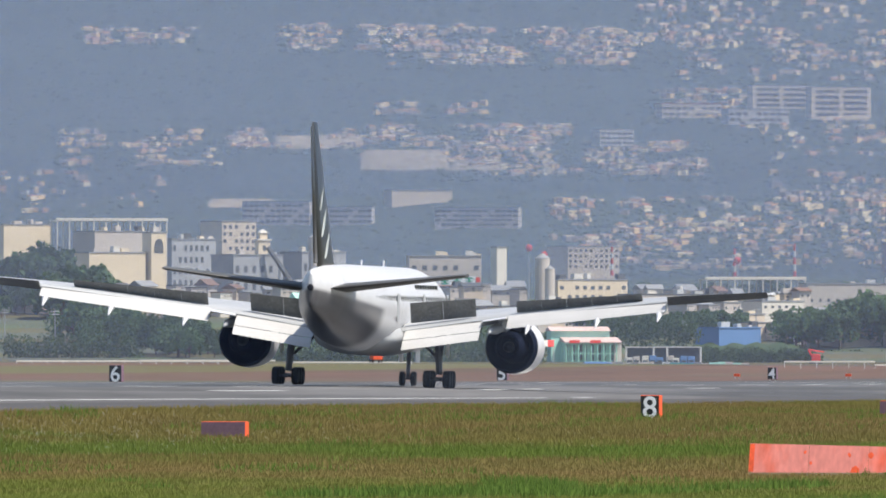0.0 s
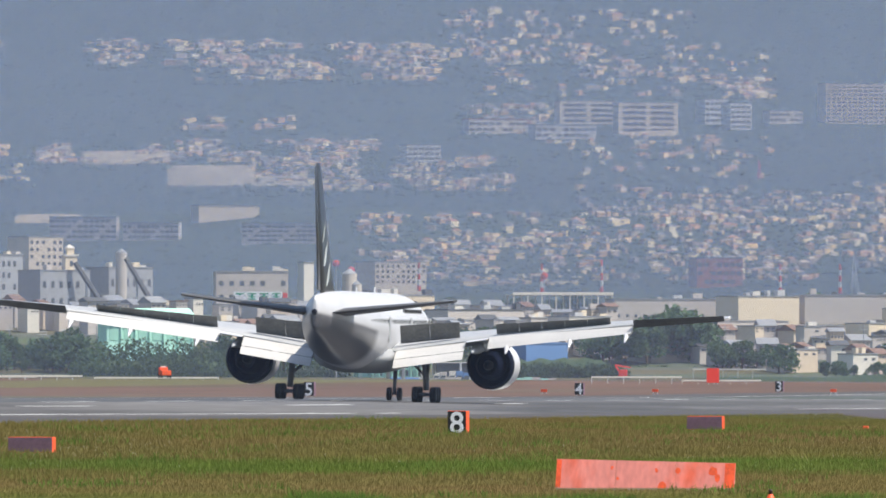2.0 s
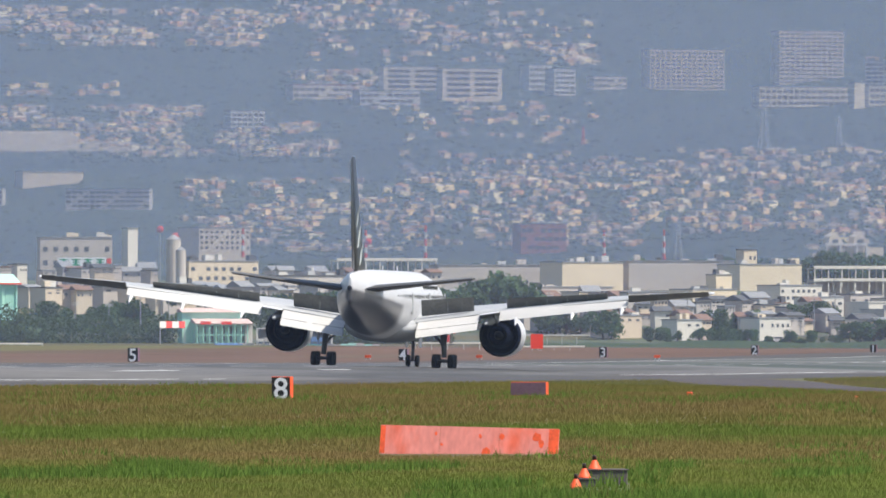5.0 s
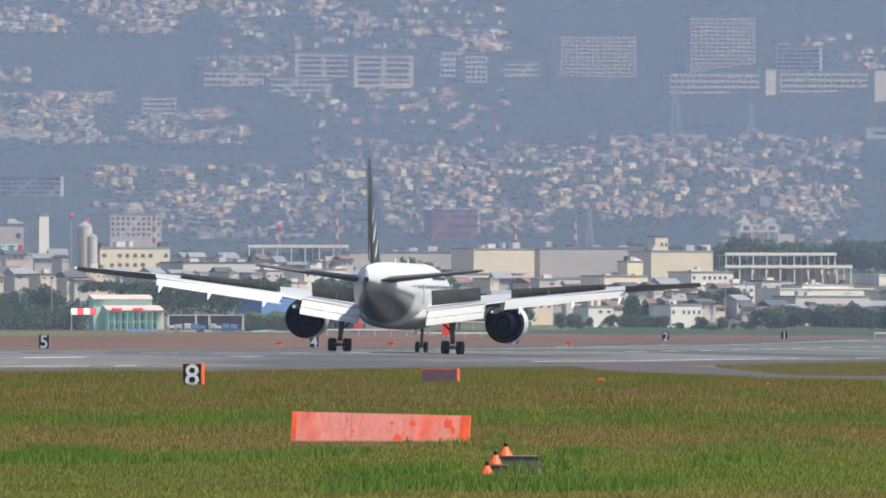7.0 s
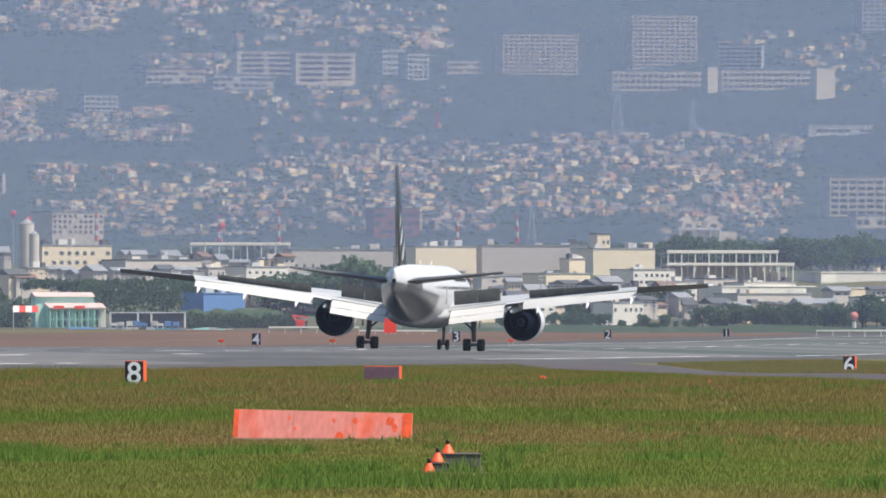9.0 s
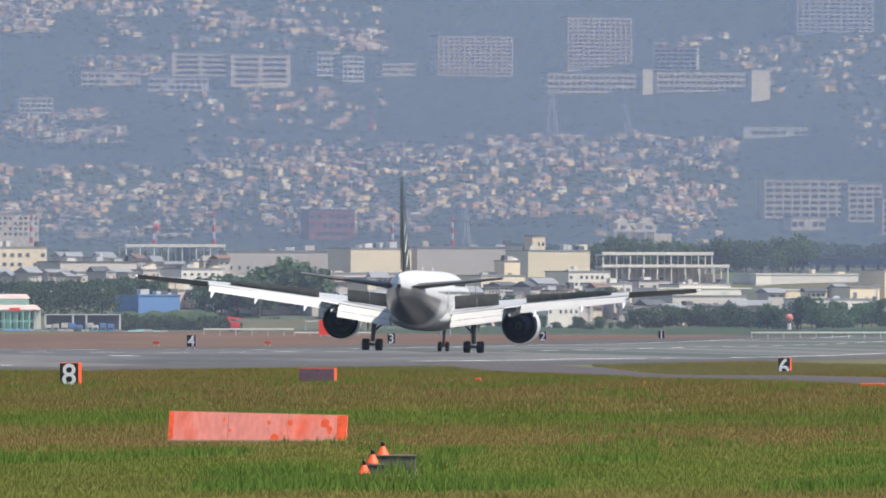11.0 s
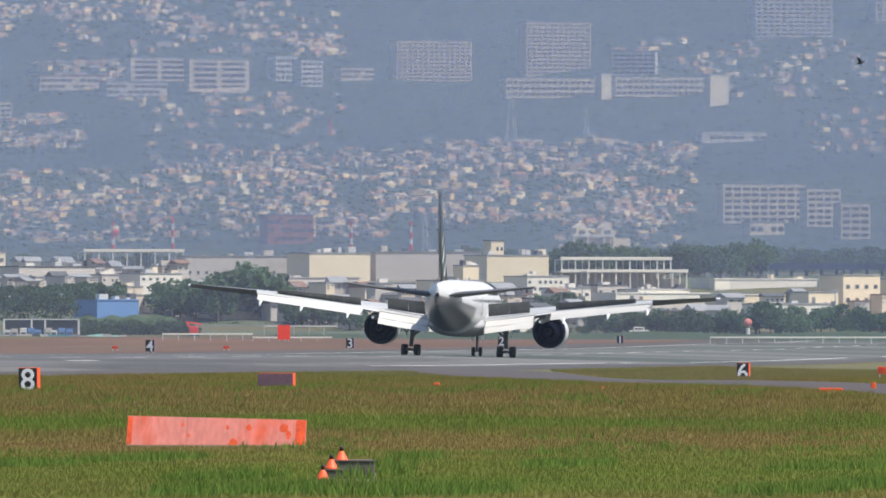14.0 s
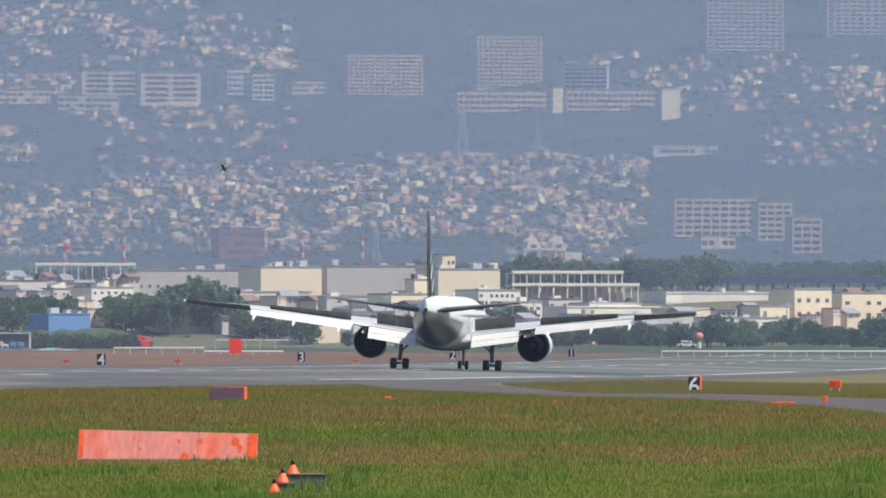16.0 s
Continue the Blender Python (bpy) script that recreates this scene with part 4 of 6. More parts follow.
def mint_terrace():
    """A tall back wall under a pale roof, and a lower front wing with a porch."""
    d = 3345
    ob = thing("mint_building", at(150, 592, d), "mint-green building with a red-edged pale porch roof", "building", turn=20)
    q = size(1, d)
    part("back_wall", boxed(-58 * q, 48 * q, 3, 7, -4, 58 * q), "teal", ob)
    part("back_roof", loft(bmesh.new(), [[(x, 2.4, 58 * q + 0.01), (x, 7.6, 58 * q + 0.01), (x, 5.5, 66 * q)] for x in (-60 * q, 50 * q)], smooth=False), "roofpink", ob)
    part("front_wall", boxed(-40 * q, 56 * q, 0.6, 2.99, -4, 38 * q), "teal", ob)
    part("end_wall", boxed(50 * q, 63 * q, -0.4, 3.4, -4, 36 * q), "pale", ob)
    part("porch_roof", loft(bmesh.new(), [[(x, -1.2, 37 * q), (x, -1.2, 39 * q), (x, 2.95, 47 * q), (x, 2.95, 40 * q)] for x in (-42 * q, 62 * q)], smooth=False), "roofpink", ob)
    for x in (-34, 4):
        part("roof_patch", boxed(x * q, (x + 19) * q, -1.3, -1.204, 36.5 * q, 42 * q), "signal", ob, "red eave board")
    for k in range(9):
        x = (-40 + 11.5 * k) * q
        part("opening", boxed(x + 0.35, x + 0.35 + 0.42 * (1 + k % 3 * 0.5), 0.5, 0.596, 6 * q, 34 * q), "darkroof", ob, "dark opening between posts")
        part("post", boxed(x, x + 0.2, -1.0, -0.8, -3, 37 * q - 0.01), "tealdark", ob)
    part("beam", boxed(-40 * q, 50 * q, -1.0, -0.79, 17 * q, 19 * q), "tealdark", ob)
    aw = thing("awning", at(70, 562, d - 3), "red and white striped awning beside a mint building", "awning", turn=6)
    for k in range(4):
        part("stripe", loft(bmesh.new(), [[(x, 0, 0), (x, 0, 0.12), (x, 1.6, 1.4), (x, 1.6, 1.28)] for x in (-2.6 + 1.3 * k, -1.3 + 1.3 * k - 0.01)], smooth=False), ("whitewall", "signal")[k // 1 % 2], aw)
    for x in (-2.5, 2.5):
        part("post", boxed(x - 0.08, x + 0.08, 0.1, 0.26, -5, 0.05), "steel", aw)


mint_terrace()
mint_house(-364, -199, 466, 528, 3420, 6)


# ---------------------------------------------------------------- trees
def clump(rnd, verts, faces, c, r, n):
    for _ in range(n):
        a, b = rnd.uniform(0, 2 * math.pi), math.acos(rnd.uniform(-1, 1))
        k = r * rnd.uniform(0.55, 1.05)
        p = c + Vector((math.cos(a) * math.sin(b), math.sin(a) * math.sin(b), math.cos(b))) * k
        s = rnd.uniform(0.16, 0.36)
        q = Euler((rnd.uniform(0, 6), rnd.uniform(0, 6), rnd.uniform(0, 6))).to_matrix()
        o = len(verts)
        for dx, dy, dz in ((-1, -0.6, 0), (1, -0.5, 0.2), (0.9, 0.7, 0), (-0.8, 0.6, 0.25)):
            verts.append(tuple(p + q @ Vector((dx * s, dy * s, dz * s))))
        faces.append((o, o + 1, o + 2, o + 3))


def tree_kind(seed, tall, wide):
    """Trunk with limbs, and a crown of many leaf sprays, one metre units."""
    rnd = random.Random(seed)
    bm = bmesh.new()
    tube(bm, (0, 0, -1), (0.1, 0, tall * 0.45), 0.22, 0.13, 8)
    verts, faces = [], []
    for k in range(11):
        a = rnd.uniform(0, 2 * math.pi)
        z = tall * rnd.uniform(0.35, 0.9)
        r = wide * 0.5 * math.sqrt(max(0.1, 1 - ((z / tall - 0.5) / 0.55) ** 2)) * rnd.uniform(0.4, 0.85)
        c = Vector((math.cos(a) * r, math.sin(a) * r, z))
        tube(bm, (0.05, 0, tall * rnd.uniform(0.2, 0.42)), c, 0.09, 0.03, 5)
        clump(rnd, verts, faces, c, wide * rnd.uniform(0.16, 0.27), 130)
    return mesh_of("trunk", bm, "trunk"), from_arrays("crown", verts, faces, ["leaf"])


TREES = [tree_kind(1, 7, 7), tree_kind(2, 8, 6), tree_kind(3, 6, 7.5), tree_kind(4, 9, 6), tree_kind(5, 5, 6)]


def tree(u, v_foot, v_top, d, k, rnd, wide=1.0):
    p = at(u, v_top, d)
    foot = ground_z(p.x, p.y)
    h = p.z - foot
    p.z = foot
    trunk, crown = TREES[k]
    tall = (7, 8, 6, 9, 5)[k] * 1.08
    ob = thing("tree", p, "dark green leafy tree at the airfield's edge", "tree", "trees beyond the field", turn=rnd.uniform(0, 360))
    s = h / tall
    ob.scale = (s * wide, s * wide, s)
    for nm, me in (("trunk", trunk), ("crown", crown)):
        o = new(nm, me)
        o.parent = ob


def trees():
    rnd = random.Random(8)
    rows = [(-888, -720, 480, 380, 470, 3560, 16), (-760, -560, 590, 470, 560, 3420, 22), (-620, -380, 600, 505, 560, 3380, 22),
            (-420, -160, 590, 545, 575, 3400, 14), (-150, 90, 560, 510, 540, 3420, 12), (190, 330, 560, 500, 530, 3460, 10), (300, 420, 540, 495, 515, 3470, 8),
            (500, 600, 580, 490, 520, 3420, 9), (590, 690, 585, 470, 520, 3430, 9), (720, 800, 580, 520, 545, 3390, 4), (820, 860, 580, 530, 545, 3380, 2),
            (1150, 1250, 560, 505, 535, 3440, 6), (1000, 1100, 590, 525, 560, 3390, 6), (1190, 1400, 500, 425, 465, 3680, 20), (1400, 1560, 495, 420, 460, 3680, 14),
            (1540, 1700, 590, 528, 560, 3360, 12), (1700, 1900, 592, 530, 565, 3350, 16), (1880, 2100, 590, 520, 560, 3350, 10), (1240, 1540, 592, 545, 570, 3350, 18),
            (900, 1250, 596, 556, 580, 3340, 18), (640, 900, 470, 438, 452, 3740, 12), (240, 640, 470, 440, 458, 3760, 14), (900, 1200, 460, 436, 446, 3760, 12),
            (1560, 1880, 470, 430, 455, 3760, 16)]
    for u0, u1, foot, top0, top1, d, n in rows:
        for i in range(n):
            u = u0 + (u1 - u0) * (i + rnd.uniform(0.1, 0.9)) / n
            tree(u, foot, rnd.uniform(top0, top1), d + rnd.uniform(-15, 15), rnd.randrange(5), rnd, rnd.uniform(0.9, 1.4))


trees()


def hedges():
    rnd = random.Random(4)
    for u0, u1, foot, top, d in ((160, 345, 555, 515, 3370), (-420, -190, 596, 560, 3350), (-880, -640, 590, 545, 3370), (300, 420, 600, 575, 3330), (560, 1250, 592, 572, 3400),
                                 (1250, 1950, 592, 568, 3400), (-200, 95, 575, 545, 3400), (60, 400, 520, 505, 3480), (-400, -170, 575, 526, 3395), (-240, 70, 600, 556, 3345), (330, 560, 590, 566, 3345)):
        verts, faces = [], []
        h = size(foot - top, d)
        n = int((u1 - u0) / 5)
        for i in range(n):
            p = at(u0 + (u1 - u0) * (i + rnd.random()) / n, foot, d)
            for k in range(3):
                clump(rnd, verts, faces, p + Vector((0, rnd.uniform(-1, 1), h * rnd.uniform(0.05, 0.85))), h * 0.32 + 0.3, 26)
        tagged(new("hedge", from_arrays("hedge", verts, faces, ["hedge"])), "dense green shrubs along the airfield edge", "hedge", kind="stuff")


hedges()


def bank(u0, u1, v_top, d, label, material="ground"):
    """A grassy bank rising at the edge of the field."""
    bm = bmesh.new()
    rows = []
    n = 24
    for k, (dd, vv) in enumerate(((d, 604), (d + 30, (604 + v_top) / 2), (d + 60, v_top), (d + 120, v_top), (d + 180, 640))):
        rows.append([bm.verts.new(at(u0 + (u1 - u0) * j / n, vv if vv >= 604 else 604 + (vv - 604) * min(1, 6 * min(j, n - j) / n) + 3 * math.sin(j * 1.7), dd)) for j in range(n + 1)])
    for a, b in zip(rows, rows[1:]):
        for j in range(n):
            bm.faces.new((a[j], a[j + 1], b[j + 1], b[j])).smooth = True
    tagged(new("bank", mesh_of("bank", bm, material)), label, "bank", kind="structure")


bank(-1400, -150, 586, 3300, "low grassy bank at the airfield edge")
bank(-420, -100, 560, 3330, "green grassy mound at the airfield edge", "hedge")
bank(300, 560, 556, 3340, "green grassy mound at the airfield edge", "hedge")
bank(470, 2600, 586, 3262, "low grassy bank at the airfield edge", "hedge")


# ---------------------------------------------------------------- airfield furniture
def figure(text, height):
    cu = bpy.data.curves.new("figure", "FONT")
    cu.body, cu.align_x, cu.size = text, "CENTER", height * 1.42
    cu.offset, cu.extrude = height * 0.014, 0.008
    ob = new("figure", cu)
    me = bpy.data.meshes.new_from_object(ob.evaluated_get(bpy.context.evaluated_depsgraph_get()))
    bpy.data.objects.remove(ob)
    bpy.data.curves.remove(cu)
    me.materials.clear()
    me.materials.append(M["figure"])
    return me


def distance_sign(text, u, lat_d, v_foot, w, h, faded, turn=10):
    p = at(u, v_foot, lat_d)
    ob = thing("distance_sign", p, f"black distance sign with a white {text} and orange sides", "sign", "runway distance signs", turn=turn)
    part("housing", boxed(-w / 2, w / 2, 0, 0.6, 0.06, h, bevel=0.02), "plum" if faded else "orange", ob, "" if faded else "orange painted sheet housing")
    part("face", boxed(-w / 2 + 0.012, w / 2 - 0.012, -0.02, -0.002, 0.09, h - 0.03), "face_black", ob)
    me = figure(text, h * 0.9)
    o = new("figure", me)
    o.parent = ob
    o.matrix_basis = pose(0, -0.03, h * 0.065, 90, 0, 0)
    for x in (-w * 0.32, w * 0.32):
        part("leg", boxed(x - 0.04, x + 0.04, 0.1, 0.3, -0.5, 0.058), "steel", ob)
    return ob


distance_sign("8", 262, 790, 690, 0.94, 1.16, False, turn=-9)
distance_sign("6", 1527, 1400, 672, 1.06, 1.6, False, turn=-9)
for text, u, d, v in (("6", -684, 1409, 625), ("5", 0, 1713, 622), ("4", 478, 2018, 620), ("3", 832, 2324, 614), ("2", 1100, 2626, 609), ("1", 1310, 2923, 606)):
    distance_sign(text, u, d, v, 1.15, 1.5, True, turn=-14)


def guide_sign(u, d, v_foot, w, h, label):
    ob = thing("guidance_sign", at(u, v_foot, d), label, "sign", "taxiway guidance signs", turn=-9)
    part("housing", boxed(-w / 2, w / 2, 0, 0.55, 0.05, h, bevel=0.02), "orange", ob, "orange painted end")
    part("back_panel", boxed(-w / 2 + 0.01, w / 2 - 0.01, -0.02, -0.002, 0.07, h - 0.02), "plum", ob, "plum-coloured panel")
    for x in (-w * 0.35, 0, w * 0.35):
        part("leg", boxed(x - 0.05, x + 0.05, 0.1, 0.4, -0.5, 0.048), "steel", ob)


guide_sign(-493, 672, 724, 1.9, 0.70, "plum-backed guidance sign with an orange end")
guide_sign(700, 830, 683, 1.85, 0.74, "plum-backed guidance sign with an orange end")


def red_board():
    d = 527
    w, h = size(320, d), size(55, d)
    ob = thing("red_board", at(594, 790, d), "long sun-bleached red marker board standing in grass", "board", turn=-3)
    n = 3
    for k in range(n):
        x0, x1 = -w / 2 + w * k / n + 0.006, -w / 2 + w * (k + 1) / n - 0.006
        bm = boxed(x0, x1, -0.03, 0.03, 0.0, h, bevel=0.006)
        part("panel", bm, "pink", ob)
    rnd = random.Random(2)
    part("end_strip", boxed(w / 2 - 0.34, w / 2 - 0.02, -0.036, -0.0305, 0.06, h - 0.02), "rust", ob, "fresh red end strip")
    part("end_strip", boxed(-w / 2 + 0.01, -w / 2 + 0.17, -0.036, -0.0305, 0.06, h - 0.02), "rust", ob, "fresh red end strip")
    for x, z, r in ((-0.9, 0.4, 0.05), (0.35, 0.7, 0.07), (1.05, 0.7, 0.09), (0.55, 0.12, 0.18), (2.2, 0.7, 0.16), (2.35, 0.5, 0.13), (-1.1, 0.75, 0.06)):
        bm = bmesh.new()
        vs = [bm.verts.new((x + r * math.cos(a * 0.7) * rnd.uniform(0.6, 1.1), -0.0345, min(h - 0.03, z + r * 1.1 * math.sin(a * 0.7) * rnd.uniform(0.7, 1.2)))) for a in range(9)]
        bm.faces.new(vs)
        r2 = bmesh.ops.extrude_face_region(bm, geom=bm.faces[:])
        for v in r2["geom"]:
            if isinstance(v, bmesh.types.BMVert):
                v.co.y = -0.0305
        part("paint_patch", bm, "rust", ob, "darker red paint patch")
    for k in range(7):
        x = -w / 2 + 0.2 + (w - 0.4) * k / 6
        part("stake", boxed(x - 0.03, x + 0.03, 0.035, 0.09, -0.25, h - 0.1), "steel", ob)
    ob.matrix_basis = ob.matrix_basis @ pose(0, 0, 0, -16, 0, 0) @ pose(0, 0, 0, 0, 1.4, 0)


red_board()


def field_light(u, d, v_foot, h):
    ob = thing("field_light", at(u, v_foot, d), "orange cone-shaped field light with a dark cap", "light", "field lights")
    rings = [[(r * h / 0.42 * math.cos(k * math.pi / 8), r * h / 0.42 * math.sin(k * math.pi / 8), z) for k in range(16)] for z, r in
             ((-0.01, 0.195), (h * 0.05, 0.2), (h * 0.1, 0.185), (h * 0.6, 0.075), (h * 0.66, 0.055))]
    part("cone", loft(bmesh.new(), rings), "orange", ob)
    rings = [[(r * math.cos(k * math.pi / 8), r * math.sin(k * math.pi / 8), z) for k in range(16)] for z, r in ((h * 0.663, 0.05), (h * 0.93, 0.05), (h, 0.035))]
    part("cap", loft(bmesh.new(), rings), "lamp_cap", ob, "dark glass cap")


for u, d, v in ((784, 392, 846), (799, 400, 827), (817, 408, 812)):
    field_light(u, d, v, 0.36)


def concrete_base(u, d, v_top, w, deep, label):
    p = at(u, v_top, d)
    ob = thing("concrete_base", (p.x, p.y, 0), label, "plinth", "concrete plinths", turn=8)
    part("plinth", boxed(-w / 2, w / 2, -0.35, deep, -0.3, p.z - 0.044, bevel=0.03), "concrete", ob)
    part("cover", boxed(-w / 2 - 0.03, w / 2 + 0.03, -0.38, deep + 0.03, p.z - 0.04, p.z - 0.002, bevel=0.008), "concrete", ob)


concrete_base(785, 392, 846, 0.42, 0.4, "low concrete footing under a field light")
concrete_base(802, 400, 827, 0.5, 0.5, "weathered concrete footing under a field light")
concrete_base(838, 408, 811, 1.02, 1.6, "weathered grey concrete plinth sunk in tall grass")


def red_marker():
    ob = thing("marker_board", at(715, 600, 3000), "square red marker board on posts", "board", turn=6)
    w = size(22, 3000)
    part("panel", boxed(-w / 2, w / 2, -0.05, 0.05, 0.2, w * 1.25), "signal", ob)
    for x in (-w * 0.35, w * 0.35):
        part("post", boxed(x - 0.06, x + 0.06, 0.055, 0.18, -1.5, w), "steel", ob)


red_marker()
for u, v, d, w in ((1682, 690, 780, 1.15), (1280, 688, 800, 0.16), (985, 680, 870, 0.3), (1758, 680, 850, 0.25)):
    ob = thing("ground_marker", at(u, v, d), "low orange marker lying in the grass", "marker", "orange ground markers")
    part("body", boxed(-w / 2, w / 2, 0, 0.3, -0.2, 0.17, bevel=0.03), "orange", ob)


for u in (416, 613, 928):
    ob = thing("field_marker", at(u, 613, 2150), "small red marker board in dry grass", "marker", "red field markers", turn=-8)
    part("panel", boxed(-0.42, 0.42, 0, 0.08, -0.1, 0.26, bevel=0.01), "rust", ob)
    for x in (-0.3, 0.3):
        part("leg", boxed(x - 0.04, x + 0.04, 0.085, 0.16, -0.8, 0.3), "steel", ob)


def caution_board():
    ob = thing("taxi_sign", at(1776, 660, 1150), "small orange taxiway sign with dark bars", "sign", turn=-8)
    part("housing", boxed(-0.42, 0.42, 0, 0.3, 0.05, 0.56, bevel=0.02), "orange", ob)
    part("letter_bar", boxed(-0.3, 0.05, -0.02, -0.002, 0.3, 0.45), "signal", ob)
    for x in (-0.3, 0.3):
        part("leg", boxed(x - 0.04, x + 0.04, 0.08, 0.2, -0.6, 0.048), "steel", ob)


caution_board()


def white_rail(u0, u1, v, d):
    ob = thing("white_fence", at((u0 + u1) / 2, v, d), "low white barrier along the airfield edge", "fence", "perimeter barriers", turn=math.degrees((AHEAD - (u0 + u1) / 2) / LENS))
    w = size(u1 - u0, d)
    part("rail", boxed(-w / 2, w / 2, -0.04, 0.04, 0.16, 0.44), "whitewall", ob)
    for k in range(int(w / 3) + 1):
        x = -w / 2 + 3 * k
        part("post", boxed(x, x + 0.12, 0.045, 0.16, -1.5, 0.5), "steel", ob)


for u0, u1, v, d in ((500, 660, 591, 3060), (660, 800, 597, 3060), (1470, 1900, 597, 3050), (1450, 1700, 619, 2700), (-640, -400, 589, 3120), (-860, -480, 590, 3150),
                     (680, 810, 577, 3290), (-380, -160, 592, 3150)):
    white_rail(u0, u1, v, d)


def car_park():
    """A roofed stand of white posts with parked vans under it."""
    d = 3320
    c = at(286, 592, d)
    ob = thing("open_shelter", c, "open shelter of white posts over a dark back wall", "shelter", turn=6)
    w = size(132, d)
    part("back_wall", boxed(-w / 2, w / 2, 3, 3.2, -3, 3.3), "darkroof", ob)
    part("roof", boxed(-w / 2 - 0.2, w / 2 + 0.2, -0.2, 3.3, 3.304, 3.5), "whitewall", ob)
    for f in (0, 0.37, 0.55, 1.0):
        x = -w / 2 + w * f
        part("post", boxed(x - 0.2, x + 0.2, -0.1, 0.1, -3, 3.3), "whitewall", ob)
    rnd = random.Random(9)
    for k in range(9):
        u = 226 + k * 14 + rnd.uniform(-3, 3)
        v = thing("parked_van", at(u, 596, d - 3), "small white van parked at the field edge", "van", "parked vans", turn=6)
        part("body", boxed(-0.7, 0.7, 0, 3.0, -0.7, rnd.uniform(1.5, 2.2), bevel=0.12), rnd.choice(("whitewall", "pale", "bluewall")), v)
        part("window", boxed(-0.5, 0.5, -0.03, -0.004, 0.75, 1.2), "win", v)
    f = thing("sheet_fence", at(330, 597, d - 8), "pale teal sheet fence at the field edge", "fence", turn=6)
    for k, look_of in enumerate(("pale", "roof", "pale", "roof", "pale", "pale", "darkroof", "steel", "tealdeep", "tealdeep", "tealdeep", "roof", "pale", "teal", "teal", "pale", "teal", "pale")):
        x = -16.5 + k * 1.6
        part("sheet", boxed(x, x + 1.57, 0, 0.06, -1.5, rnd.uniform(0.7, 1.05)), look_of, f)
    b = thing("blue_tarpaulin", at(170, 598, d - 10), "blue tarpaulin-covered stack beside a mint house", "stack", turn=6)
    part("cover", boxed(-3, 3, 0, 2, -0.8, 1.1, bevel=0.3), "bluewall", b)


car_park()


def excavator():
    ob = thing("excavator", at(556, 586, 3330), "red excavator with a raised bent arm", "excavator", turn=6)
    part("track", boxed(-1.4, 1.4, 0, 2.2, -0.9, -0.2, bevel=0.2), "darkroof", ob)
    part("cab", boxed(-0.9, 0.9, 0.2, 2, -0.196, 1.3, bevel=0.12), "signal", ob)
    part("boom", tube(bmesh.new(), (-0.6, 1, 0.6), (-1.6, 1, 2.2), 0.25, 0.18, 8), "signal", ob)
    part("stick", tube(bmesh.new(), (-1.6, 1, 2.2), (1.6, 1, 1.7), 0.17, 0.13, 8), "signal", ob)


excavator()


def round_tank():
    ob = thing("round_tank", at(1536, 590, 3330), "orange and white round tank on a stand", "tank", turn=0)
    bm = bmesh.new()
    bmesh.ops.create_uvsphere(bm, u_segments=16, v_segments=10, radius=0.85, matrix=Matrix.Translation((0, 0, 2.5)))
    part("vessel", bm, "pink", ob)
    part("stand", tube(bmesh.new(), (0, 0, -1.5), (0, 0, 1.4), 0.5, 0.4, 10), "whitewall", ob)


round_tank()


def mast(u, v0, v1, d, red=True):
    ob = thing("striped_mast", at(u, v1, d), "thin red and white striped mast in the town", "mast", "striped masts")
    h = size(v1 - v0, d)
    n = 5
    for k in range(n):
        part("section", tube(bmesh.new(), (0, 0, h * k / n + 0.002), (0, 0, h * (k + 1) / n), 0.42 - 0.04 * k, 0.38 - 0.04 * k, 8), "signal" if k % 2 == 0 else "whitewall", ob)


for u, v0, v1 in ((195, 385, 436), (412, 388, 440), (518, 380, 440), (834, 388, 440), (940, 388, 440)):
    mast(u, v0, v1, 3800)


def silo(u, v0, v1, d, r):
    ob = thing("silo", at(u, v1, d), "pale cylindrical silo with a conical cap", "silo", "silos")
    h = size(v1 - v0, d)
    part("shell", tube(bmesh.new(), (0, 0, -6), (0, 0, h), r, r, 16), "pale", ob)
    part("cap", tube(bmesh.new(), (0, 0, h + 0.004), (0, 0, h + r * 0.7), r * 1.04, 0.15, 16), "roof", ob)


silo(85, 424, 500, 3545, 1.1)
silo(72, 405, 500, 3550, 1.6)
silo(-332, 368, 440, 3650, 1.3)


def works_tower():
    d = 3648
    ob = thing("works_tower", at(-420, 420, d), "cream works tower with a small roof lantern", "tower", turn=24)
    q = size(1, d)
    part("shaft", boxed(-11 * q, 11 * q, 0, 3, -8, 46 * q, bevel=0.05), "cream", ob)
    part("cornice", boxed(-13 * q, 13 * q, -0.25, 3.25, 46 * q + 0.004, 49 * q), "whitewall", ob)
    part("lantern", boxed(-6 * q, 7 * q, 0.7, 2.2, 49 * q + 0.004, 60 * q), "cream", ob)
    part("lantern_roof", loft(bmesh.new(), [[(-8 * q, 0.5, 60 * q + 0.01), (9 * q, 0.5, 60 * q + 0.01), (9 * q, 2.4, 60 * q + 0.01), (-8 * q, 2.4, 60 * q + 0.01)], [(-0.1, 1.4, 67 * q), (0.1, 1.4, 67 * q), (0.1, 1.5, 67 * q), (-0.1, 1.5, 67 * q)]], smooth=False), "whitewall", ob)
    part("window", boxed(-3 * q, 3 * q, -0.05, -0.004, 28 * q, 38 * q), "win", ob)


works_tower()


